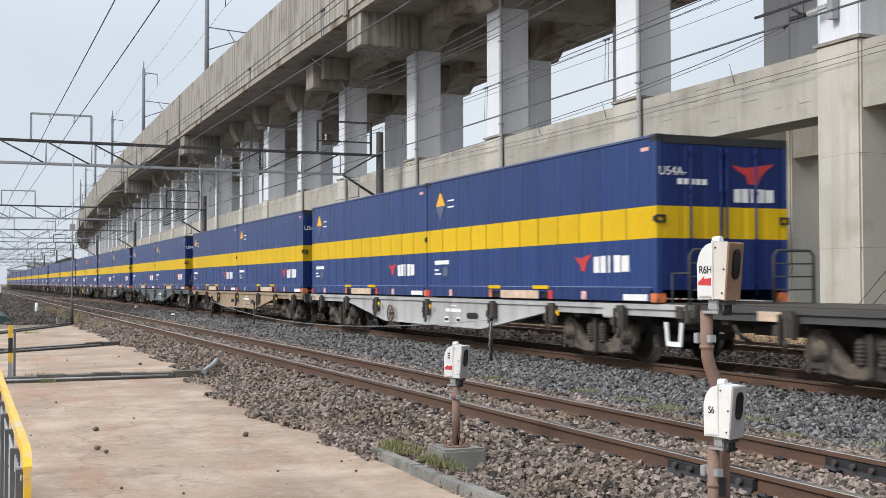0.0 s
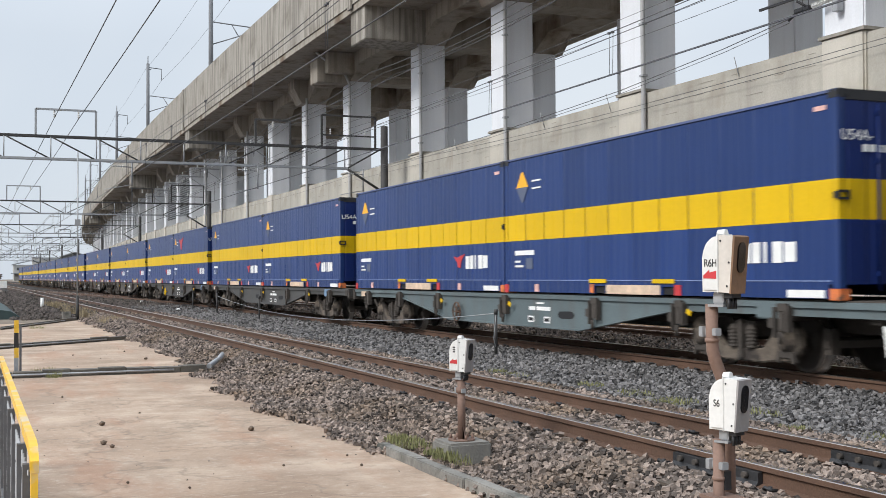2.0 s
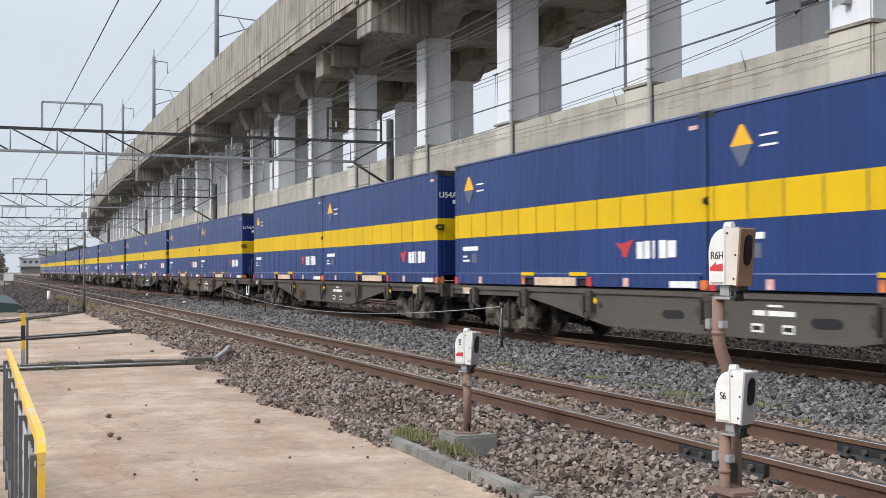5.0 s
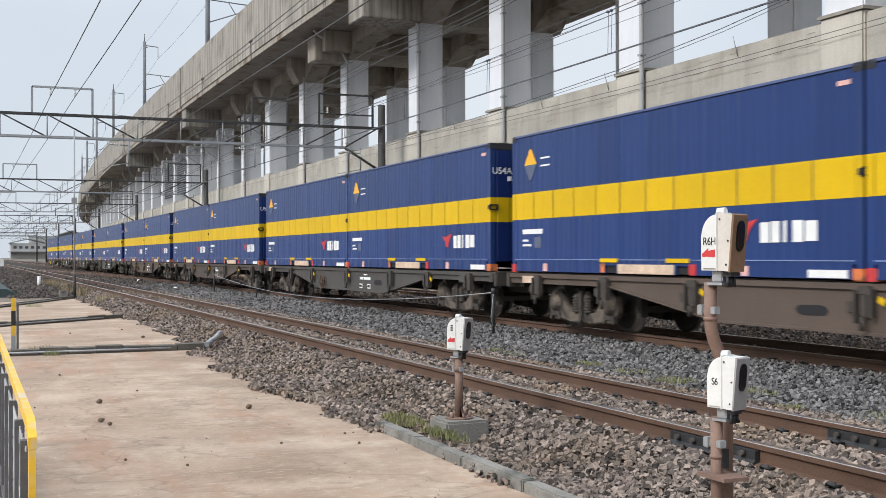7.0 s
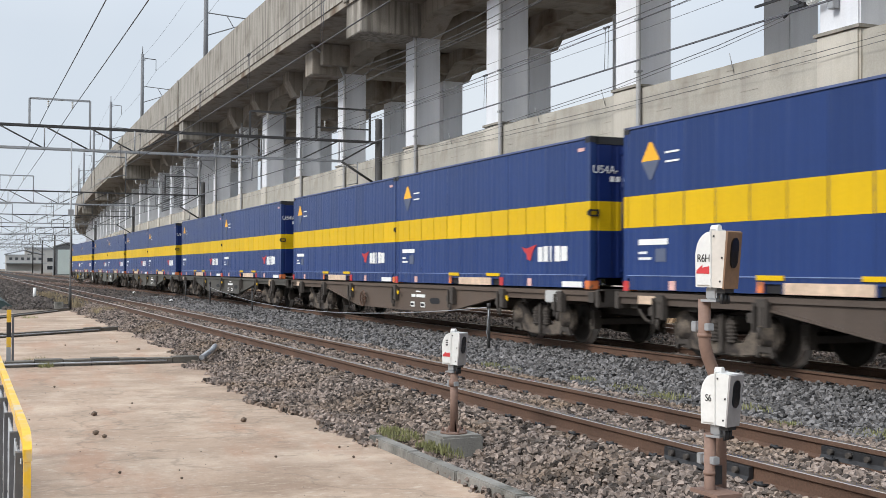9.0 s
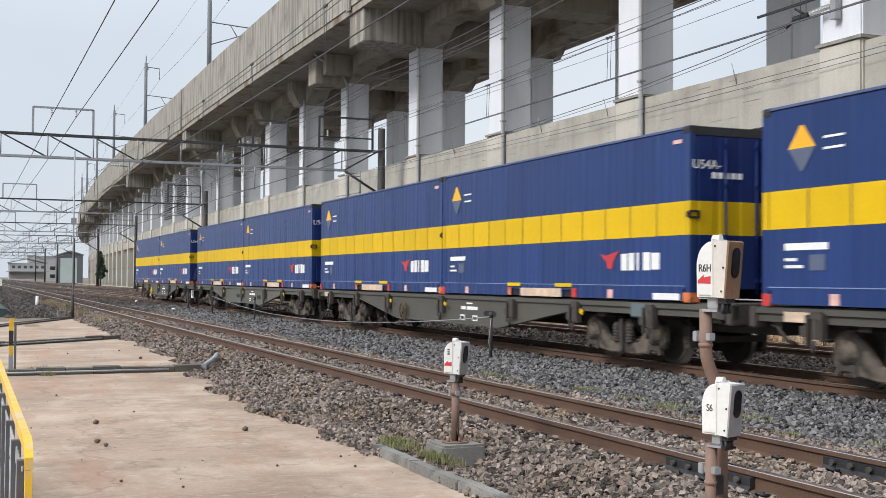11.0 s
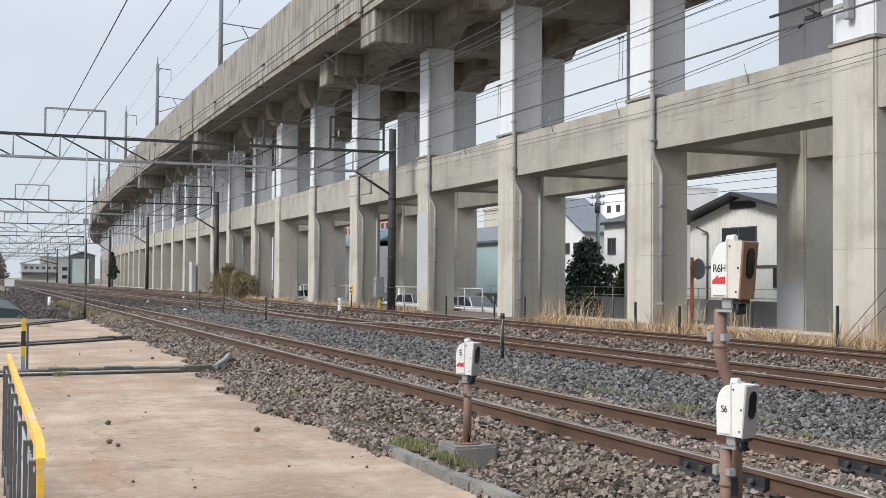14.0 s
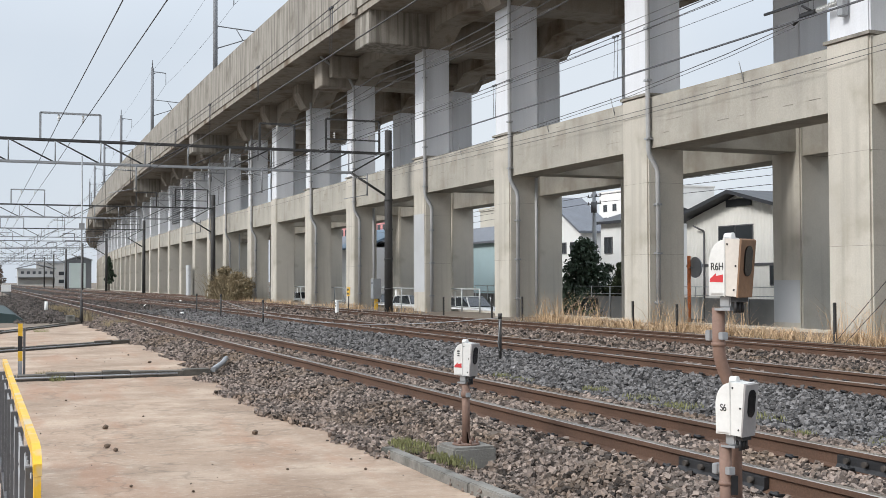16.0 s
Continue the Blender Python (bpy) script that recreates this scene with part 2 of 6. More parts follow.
def tube(bm, pts, r, n=8, mi=0):
    """A round bar through a row of points, with joined rings."""
    pts = [Vector(p) for p in pts]
    rings = []
    for i, p in enumerate(pts):
        d = (pts[min(i + 1, len(pts) - 1)] - pts[max(i - 1, 0)]).normalized()
        turn = d.to_track_quat("Z", "Y").to_matrix()
        rings.append([bm.verts.new(p + turn @ Vector((r * math.cos(2 * math.pi * k / n), r * math.sin(2 * math.pi * k / n), 0))) for k in range(n)])
    for a, b in zip(rings, rings[1:]):
        best = min(range(n), key=lambda o: sum((a[k].co - b[(k + o) % n].co).length for k in range(n)))
        for k in range(n):
            f = bm.faces.new((a[k], a[(k + 1) % n], b[(k + 1 + best) % n], b[(k + best) % n]))
            f.smooth, f.material_index = True, mi
    bm.faces.new(rings[0][::-1]).material_index = mi
    bm.faces.new(rings[-1]).material_index = mi


def prism(bm, outline, axis, a, b, mi=0):
    """An outline of (u, v) pushed along an axis from a to b: axis x: (y, z); y: (x, z); z: (x, y)."""
    def at(u, v, w):
        return {"x": (w, u, v), "y": (u, w, v), "z": (u, v, w)}[axis]
    lo = [bm.verts.new(at(u, v, a)) for u, v in outline]
    hi = [bm.verts.new(at(u, v, b)) for u, v in outline]
    k = len(outline)
    fs = [bm.faces.new(lo), bm.faces.new(hi)]
    fs += [bm.faces.new((lo[i], lo[(i + 1) % k], hi[(i + 1) % k], hi[i])) for i in range(k)]
    for f in fs:
        f.material_index = mi
    bmesh.ops.recalc_face_normals(bm, faces=fs)
    return fs


def solid(outline, axis, a, b):
    bm = bmesh.new()
    prism(bm, outline, axis, a, b)
    return bm


# ---- ground ----
def grid_sheet(name, x0, x1, y0, y1, nx, ny, height, mat, **tags):
    bm = bmesh.new()
    vs = [[bm.verts.new((x0 + (x1 - x0) * i / nx, y0 + (y1 - y0) * j / ny, height(x0 + (x1 - x0) * i / nx, y0 + (y1 - y0) * j / ny)))
           for j in range(ny + 1)] for i in range(nx + 1)]
    for i in range(nx):
        for j in range(ny):
            bm.faces.new((vs[i][j], vs[i + 1][j], vs[i + 1][j + 1], vs[i][j + 1])).smooth = True
    return tagged(part(name, bm, mat), **tags)


def build_ground():
    bm = bmesh.new()
    B(bm, -2500, 2500, -2500, 2500, -2.4, -1.06)
    tagged(part("ground", bm, GROUND), "dusty brown earth beside the railway", "ground", kind="structure")
    tagged(part("verge", box(-900, 60, -90, -7.3, -2, -.275), GROUND), "brown earth bank beside the yard", "verge", kind="structure")


BED = [(-7.5, -0.36), (-7.0, -0.32), (-6.6, -0.15), (-6.2, -0.125), (-5.9, -0.132), (-5.1, -0.132), (-4.8, -0.125), (-4.4, -0.14), (-3.6, -0.19), (-2.2, -0.21), (-1.2, -0.18), (1.2, -0.18), (2.2, -0.22), (3.6, -0.22), (4.0, -0.2), (6.2, -0.2), (7.0, -0.3), (7.6, -0.41)]


def bed_height(y):
    for (a, za), (b, zb) in zip(BED, BED[1:]):
        if a <= y <= b:
            return za + (zb - za) * (y - a) / (b - a)
    return -0.41


def build_ballast_bed():
    bm = bmesh.new()
    outline = [(BED[0][0], -1.5)] + BED + [(BED[-1][0], -1.5)]
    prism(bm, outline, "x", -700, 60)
    tagged(part("ballast_bed", bm, BALLAST_BED), "crushed stone bed under the tracks, near-black for shade between stones", "ballast", kind="structure")


RAIL_OUTLINE = [(-.065, -.153), (.065, -.153), (.065, -.142), (.012, -.125), (.009, -.05), (.034, -.038), (.034, -.004), (.029, 0), (-.029, 0), (-.034, -.004), (-.034, -.038), (-.009, -.05), (-.012, -.125), (-.065, -.142)]


def rail_mesh(name, y, z, s0, s1, parent):
    bm = bmesh.new()
    k = len(RAIL_OUTLINE)
    lo = [bm.verts.new((-s0, y + u, z + v)) for u, v in RAIL_OUTLINE]
    hi = [bm.verts.new((-s1, y + u, z + v)) for u, v in RAIL_OUTLINE]
    for i in range(k):
        f = bm.faces.new((lo[i], hi[i], hi[(i + 1) % k], lo[(i + 1) % k]))
        f.material_index = 1 if i in (6, 7, 8) else 0
    return part(name, bm, [RAIL_RUST, RAIL_TOP], parent)


TRACKS = [("A", -5.52, 0.05, 1), ("B", 0.0, 0.0, 2), ("C", 5.0, -0.03, 3)]


def build_tracks():
    for code, y, z, seed in TRACKS:
        rnd = random.Random(seed)
        t = thing("railway_track", (0, 0, 0), {"A": "rust-brown narrow-gauge track on worn sleepers and ballast", "B": "rust-brown track that the freight train runs on", "C": "dark rusty track beside the dry grass strip"}[code], "railway track", "parallel railway tracks", "structure")
        for sgn in (-1, 1):
            rail_mesh("rail", y + sgn * .566, z, -40, 420, t)
        bm = bmesh.new()
        B(bm, -.11, .11, -1.05, 1.05, -.33, -.156)
        sl = part("sleeper", bm, SLEEPER, t)
        sl.location = (20, y, z)
        me = sl.data
        near = [s for s in np.arange(-2, 80, .62)]
        for s in near:
            share("sleeper", me, t, pose(-s + rnd.uniform(-.03, .03), y + rnd.uniform(-.03, .03), z + rnd.uniform(-.012, .004), 0, 0, rnd.uniform(-1, 1)))
        far = bmesh.new()
        for s in np.arange(80, 260, .62):
            B(far, -s - .11, -s + .11, y - 1.05, y + 1.05, z - .3, z - .158)
        tagged(part("far_sleepers", far, SLEEPER, t), kind="stuff")


# ---- viaduct ----
COLS = [3.0, 12.4, 21.88, 31.27, 41.03, 49.99, 60.6, 69.31, 78.37, 86.2, 96.2, 104.0, 112.2] + [121 + 9.3 * i for i in range(34)]
COL_W, COL_D, Y_FRONT, Y_REAR = 1.45, 1.32, 8.0, 13.8
Z_DECK, Z_TOP, Y_EDGE = 13.9, 17.0, 5.08


def bend(s):
    """How far the viaduct swings away from the railway, and its heading there."""
    d = max(0.0, s - 55.0)
    return 1.6e-4 * d * d, math.degrees(math.atan(3.2e-4 * d))


def build_viaduct():
    v = thing("viaduct", (0, 0, 0), "tall two-storey grey and beige concrete railway viaduct on paired columns", "viaduct")
    rnd = random.Random(5)
    low = bmesh.new()
    B(low, 0, COL_W, 0, COL_D, -1.3, 7.0, bevel=.05)
    up = bmesh.new()
    B(up, .05, COL_W - .05, .06, COL_D - .06, 7.0, 12.4, bevel=.04)
    low_me = part("lower_column", low, CONC_LOW, v)
    up_me = part("upper_column", up, CONC_HIGH, v, "smooth pale blue-grey upper column")
    low_me.location = up_me.location = (400, 30, -60)
    # hammerhead cross beam, a tapered bracket at the track side
    hb = bmesh.new()
    prism(hb, [(7.2, 12.9), (7.7, 12.0), (15.4, 12.0), (15.9, 12.9), (15.9, 13.5), (7.2, 13.5)], "x", 0, COL_W)
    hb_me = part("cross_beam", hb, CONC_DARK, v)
    lc = bmesh.new()
    B(lc, .2, COL_W - .2, 9.3, 13.82, 5.5, 6.9)
    lc_me = part("lower_cross_beam", lc, CONC_BEAM, v)
    hb_me.location = lc_me.location = (400, 30, -60)
    first = True
    for i, s in enumerate(COLS):
        off, ang = bend(s)
        base = Matrix.Translation((-s, off, 0)) @ Matrix.Rotation(radians(-ang), 4, "Z")
        for y in (Y_FRONT, Y_REAR):
            share("lower_column", low_me.data, v, base @ Matrix.Translation((0, y, 0)))
            share("upper_column", up_me.data, v, base @ Matrix.Translation((0, y, 0)))
        share("cross_beam", hb_me.data, v, base)
        share("lower_cross_beam", lc_me.data, v, base)
        if i in (5, 10, 15, 20, 25):
            # square-ended bracket at every joint of the deck
            part("deck_bracket", box(-.15, COL_W + .5, Y_EDGE + .1, Y_FRONT + .1, 11.95, 13.5, bevel=.04), CONC_PARAPET, v).matrix_basis = base
            part("parapet_pilaster", box(.1, .6, Y_EDGE - .16, Y_EDGE - .062, Z_DECK - .35, Z_TOP - .02, bevel=.02), CONC_PARAPET, v).matrix_basis = base
        if i + 1 < len(COLS):
            s2 = COLS[i + 1]
            off2 = bend(s2)[0]
            a0 = math.atan2(off2 - off, s2 - s)
            run = math.hypot(s2 - s, off2 - off)
            m = Matrix.Translation((-s, off, 0)) @ Matrix.Rotation(-a0, 4, "Z")
            for y in (Y_FRONT, Y_REAR):
                x1, x0 = .02, -run + COL_W - .02
                bm = box(x0, x1, y + .1, y + COL_D - .1, 5.35, 6.92)
                part("lower_beam", bm, CONC_BEAM, v).matrix_basis = m
                h = 1.5
                bm = solid([(x0, 12.0), (x0 + h, 12.75), (x1 - h, 12.75), (x1, 12.0), (x1, 13.45), (x0, 13.45)], "y", y + .08, y + COL_D - .08)
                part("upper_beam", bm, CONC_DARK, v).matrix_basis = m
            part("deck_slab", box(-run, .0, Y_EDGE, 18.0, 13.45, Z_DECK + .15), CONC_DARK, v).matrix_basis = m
            part("parapet", box(-run + .012, -.012, Y_EDGE - .06, Y_EDGE + .16, Z_DECK - .12, Z_TOP), CONC_PARAPET, v).matrix_basis = m
            part("parapet", box(-run + .012, -.012, 17.86, 18.06, Z_DECK - .12, Z_TOP), CONC_PARAPET, v).matrix_basis = m
    for o in (low_me, up_me, hb_me, lc_me):
        bpy.data.objects.remove(o)


# ---- train's timing ----
NEAR_END = [14.81, 34.70, 55.55, 75.87, 95.75, 115.5, 135.4, 156.33, 176.2, 196.07, 215.98, 236.4, 256.9, 276.74, 297.4]


def travel(t):
    """Metres that the train has run by t seconds: it slows a little."""
    return 22.35 * t - 0.024 * t * t


# ---- train ----
def container_blue():
    """Blue paint on thin sheet with soft upright ripples."""
    m = material("blue_container_paint", (0.016, 0.040, 0.145), 0.38, fine=(30, .06), coarse=(.5, .14), streak=.14, streak_colour=(.04, .065, .19), random_tone=.10, spec=.27)
    n, l = m.node_tree.nodes, m.node_tree.links
    co = n.new("ShaderNodeTexCoord")
    mp = n.new("ShaderNodeMapping")
    mp.inputs["Scale"].default_value = (3.2, 1.0, 0.16)
    l.new(co.outputs["Object"], mp.inputs["Vector"])
    tx = n.new("ShaderNodeTexNoise")
    tx.inputs["Scale"].default_value, tx.inputs["Detail"].default_value = 1.4, 2
    l.new(mp.outputs["Vector"], tx.inputs["Vector"])
    bp = n.new("ShaderNodeBump")
    bp.inputs["Strength"].default_value, bp.inputs["Distance"].default_value = 0.9, 0.07
    l.new(tx.outputs["Fac"], bp.inputs["Height"])
    l.new(bp.outputs["Normal"], n["Principled BSDF"].inputs["Normal"])
    return m


BLUE = container_blue()
# same blue as the sides, darkened so the ends look turned from the light
BLUE_END = material("shaded_blue_door_paint", (0.008, 0.022, 0.115), 0.45, spec=.25, fine=(30, .06), coarse=(.6, .12), streak=.2, streak_colour=(.03, .04, .1))
YELLOW = material("yellow_container_paint", (0.66, 0.42, 0.003), 0.5, fine=(30, .05), coarse=(.6, .12), streak=.3, streak_colour=(.45, .27, .02), random_tone=.06, spec=.25)
WHITE_PAINT = material("white_marking_paint", (0.78, 0.78, 0.76), 0.6, fine=(40, .06), coarse=(3, .1))
RED_PAINT = material("red_marking_paint", (0.50, 0.035, 0.04), 0.5, fine=(40, .06), coarse=(3, .1))
PINK = material("faded_red_marker", (0.70, 0.42, 0.38), 0.6, fine=(40, .06), coarse=(6, .2))
ORANGE = material("orange_corner_casting", (0.62, 0.17, 0.05), 0.7, fine=(40, .12), coarse=(5, .25), wear=((.15, .09, .06), 9, .55, .7))
BEIGE = material("bare_wood_guard", (0.60, 0.45, 0.33), 0.8, fine=(20, .15), coarse=(4, .2))
# near-black that paints shade inside pockets and openings; also fills card pockets
POCKET = material("dark_pocket", (0.012, 0.012, 0.014), 0.8, fine=(20, .1), coarse=(4, .2))
DARKGREY_PATCH = material("dull_grey_label", (0.09, 0.11, 0.17), 0.6, fine=(40, .08), coarse=(4, .1))
TOP_RAIL = material("pale_roof_rail", (0.09, 0.12, 0.25), 0.5, metal=.3, fine=(20, .06), coarse=(2, .12))
UNDER = material("grimy_running_gear", (0.055, 0.046, 0.039), 0.85, fine=(25, .2), coarse=(2, .3), bump=.3, bump_scale=40)
BOGIE = material("brown_dusty_bogie", (0.13, 0.105, 0.082), 0.85, fine=(25, .25), coarse=(3, .35), bump=.5, bump_scale=25, wear=((.035, .028, .024), 3.5, .46, .6))
WHEEL_FACE = material("brown_wheel_face", (0.06, 0.05, 0.043), 0.75, metal=.2, fine=(30, .15), coarse=(3, .25))
TREAD = material("polished_wheel_tread", (0.5, 0.49, 0.48), 0.35, metal=1.0, fine=(50, .06), coarse=(3, .1))
SILLS = [material("wagon_sill_paint", c, 0.75, fine=(25, .1), coarse=(.9, .22), streak=.5, streak_colour=(.10, .08, .065), bump=.15, bump_scale=30) for c in
         ((.40, .40, .39), (.34, .25, .165), (.10, .13, .138), (.062, .062, .061), (.06, .057, .055), (.078, .067, .057), (.072, .058, .048), (.09, .064, .05), (.065, .059, .054), (.076, .056, .044), (.094, .067, .05), (.068, .063, .054), (.076, .072, .06), (.105, .105, .088), (.09, .09, .075))]
CACHE = {}


def cached(name, key, make, mat, parent, m=None, label=""):
    """A part whose mesh is built once and shared by its repeats."""
    if key not in CACHE:
        ob = part(name, make(), mat, parent, label)
        CACHE[key] = ob.data
    else:
        ob = new(name, CACHE[key])
        ob.parent = parent
        if label:
            ob["label"] = label
    if m is not None:
        ob.matrix_basis = m
    return ob


LEN, HALF, TALL = 9.4, 1.245, 2.605
NP = 12


def panel_bm():
    """One upright side panel: near-flush blue sheets and a yellow band with open seams."""
    w = (LEN - .24) / NP
    bm = bmesh.new()
    flush = [(.001, .008), (.0025, .001), (.02, 0), (w - .02, 0), (w - .0025, .001), (w - .001, .008)]
    seam = [(.016, .022), (.012, .004), (.03, -.003), (w * .5 - .012, -.003), (w * .5 - .005, .003), (w * .5 + .005, .003), (w * .5 + .012, -.003), (w - .03, -.003), (w - .012, .004), (w - .016, .022)]
    for z0, z1, o, mi in ((.24, 1.0, flush, 0), (1.0, 1.5, seam, 1), (1.5, TALL - .06, flush, 0)):
        cols = [[bm.verts.new((x, -HALF + y, z)) for z in (z0, z1)] for x, y in o]
        for p, q in zip(cols, cols[1:]):
            bm.faces.new((p[0], q[0], q[1], p[1])).material_index = mi
    return bm


def core_bm():
    bm = bmesh.new()
    B(bm, -LEN + .02, -.03, -HALF + .019, HALF - .01, .2, TALL - .03)
    # corner posts
    for x in (-LEN, -.12):
        for y in (-HALF, HALF - .1):
            B(bm, x, x + .12, y, y + .1, .15, 1.0)
            B(bm, x, x + .12, y, y + .1, 1.5, TALL - .08)
    return bm


def band_bm():
    bm = bmesh.new()
    for x in (-LEN, -.12):
        for y in (-HALF, HALF - .1):
            B(bm, x, x + .12, y, y + .1, 1.0, 1.5)
    B(bm, -LEN + .05, -.05, HALF - .012, HALF + .0, 1.0, 1.5)
    return bm


def sill_bm(sgn):
    """The bottom rail in one piece, notched by the two fork pockets."""
    L = -LEN
    o = [(L + .18, .02), (L + 3.5, .02), (L + 3.5, .15), (L + 3.85, .15), (L + 3.85, .02), (L + 5.55, .02), (L + 5.55, .15), (L + 5.88, .15), (L + 5.88, .02), (-.18, .02), (-.18, .2), (-.12, .2), (-.12, .24), (L + .12, .24), (L + .12, .2), (L + .18, .2)]
    y0, y1 = (-HALF - .008, -HALF + .09) if sgn < 0 else (HALF - .09, HALF + .008)
    return solid(o, "y", y0, y1)


def roof_bm():
    bm = bmesh.new()
    for y0, y1 in ((-HALF - .004, -HALF + .08), (HALF - .08, HALF + .004)):
        B(bm, -LEN + .02, -.02, y0, y1, TALL - .035, TALL)
    B(bm, -LEN + .03, -.03, -HALF + .08, HALF - .08, TALL - .04, TALL - .012)
    return bm


def casting_bm(z0, z1, d):
    return box(-d, .18 + d, -d, .16 + d, z0, z1, bevel=.012)


def build_castings(c):
    for x in (-LEN, -.18):
        for y in (-HALF, HALF - .16):
            cached("corner_casting", "cast0", lambda: casting_bm(0, .15, .006), ORANGE, c, pose(x, y, 0), "orange steel bottom corner casting")
            cached("top_corner_casting", "cast1", lambda: casting_bm(TALL - .12, TALL + .006, .004), STEEL_BLACK, c, pose(x, y, 0))


def doors_bm(sgn):
    """Half of the end doors: one folded sheet with pressed upright ribs."""
    bm = bmesh.new()
    y0, y1 = (-HALF + .1, -.015) if sgn < 0 else (.015, HALF - .1)
    w = (y1 - y0) / 3
    o = [(-.045, y0), (-.012, y0)]
    for i in range(3):
        a = y0 + w * i
        o += [(-.012, a + w * .12), (-.002, a + w * .17), (-.002, a + w * .83), (-.012, a + w * .88)]
    o += [(-.012, y1), (-.045, y1)]
    levels = (.2, 1.0, 1.5, TALL - .14)
    rows = [[bm.verts.new((x, y, z)) for x, y in o] for z in levels]
    k = len(o)
    for j in range(3):
        for i in range(k):
            bm.faces.new((rows[j][i], rows[j][(i + 1) % k], rows[j + 1][(i + 1) % k], rows[j + 1][i])).material_index = 1 if j == 1 else 0
    bm.faces.new(rows[0][::-1])
    bm.faces.new(rows[3])
    return bm


def lock_bm():
    bm = bmesh.new()
    for y in (-.62, -.06, .06, .62):
        C(bm, (.012, y, .12), (.012, y, TALL - .16), .016, n=6)
        for z in (.3, .95, 1.7, 2.3):
            B(bm, -.01, .03, y - .03, y + .03, z, z + .06)
    return bm


def buckle_bm():
    """A flat ring round the corner post's band."""
    bm = bmesh.new()
    ring = [[bm.verts.new((x, y, z)) for y, z in o] for x in (-.01, .022) for o in (((-.09, 1.24), (.09, 1.24), (.09, 1.36), (-.09, 1.36)), ((-.065, 1.268), (.065, 1.268), (.065, 1.332), (-.065, 1.332)))]
    for k in range(4):
        q = (k + 1) % 4
        bm.faces.new((ring[2][k], ring[2][q], ring[3][q], ring[3][k]))
        bm.faces.new((ring[0][q], ring[0][k], ring[1][k], ring[1][q]))
        bm.faces.new((ring[0][k], ring[0][q], ring[2][q], ring[2][k]))
        bm.faces.new((ring[1][q], ring[1][k], ring[3][k], ring[3][q]))
    return bm


def bars(bm, rows, place):
    """Plain bars of unreadable writing: rows of (u0, u1, z0, z1); place turns (u, z) into a corner pair."""
    for u0, u1, z0, z1 in rows:
        B(bm, *place(u0, u1, z0, z1))


def side_place(u0, u1, z0, z1):
    return (u0, u1, -HALF - .007, -HALF - .001, z0, z1)


def end_place(u0, u1, z0, z1):
    return (-.003, .004, u0, u1, z0, z1)


def logo_blocks(place, u, z, w, h):
    """A row of plain white blocks in place of the lettered mark."""
    bm = bmesh.new()
    step = w / 5
    for i, (a, b) in enumerate(((.02, .84), (.0, .76), (.1, .36), (-.1, .78), (-.05, .95))):
        B(bm, *place(u + (i + a) * step, u + (i + b) * step, z + (.04 * h if i == 4 else 0), z + h * (.96 if i in (0, 4) else 1)))
    return bm


def flag_mark(axis, u, z, w, h):
    """A plain red swept mark: on the side (axis y) or on the end doors (axis x)."""
    o = [(0, .86), (.3, .76), (.5, .82), (1, 1), (.8, .68), (.68, .4), (.6, 0), (.38, .06), (.34, .4), (.16, .6)]
    o = [(u + a * w, z + b * h) for a, b in o]
    return solid(o, "y", -HALF - .008, -HALF - .001) if axis == "y" else solid(o, "x", -.003, .005)


def diamond_bm(top):
    bm = bmesh.new()
    c, zc, w, h = -LEN + .78, 2.02, .25, .29
    pts = [(c - w, zc), (c + w, zc), (c + .03, zc + h), (c - .03, zc + h)] if top else [(c - w, zc), (c - .03, zc - h), (c + .03, zc - h), (c + w, zc)]
    prism(bm, pts, "y", -HALF - .008, -HALF - .001)
    return bm


def lettering(name, text, size, mat, parent, m, label="", spacing=1.0):
    cu = bpy.data.curves.new(name, "FONT")
    cu.body, cu.size, cu.extrude, cu.align_x, cu.space_character = text, size, .002, "CENTER", spacing
    tmp = new(name, cu)
    me = bpy.data.meshes.new_from_object(tmp.evaluated_get(bpy.context.evaluated_depsgraph_get()))
    bpy.data.objects.remove(tmp)
    me.materials.clear()
    me.materials.append(mat)
    ob = new(name, me)
    ob.parent = parent
    ob.matrix_basis = m
    if label:
        ob["label"] = label
    return ob


PALE_BLUE = material("faded_pale_blue_paint", (0.16, 0.26, 0.4), 0.6, fine=(30, .1), coarse=(4, .2))
# pale blue that paints the bright highlight along the sill's upper edge
EDGE_HIGHLIGHT = material("pale_blue_edge_highlight", (0.17, 0.23, 0.42), 0.5, fine=(20, .1), coarse=(2, .3))
AMBER = material("amber_label", (0.85, 0.42, 0.02), 0.5, fine=(40, .05), coarse=(6, .1))
MESHED = {}


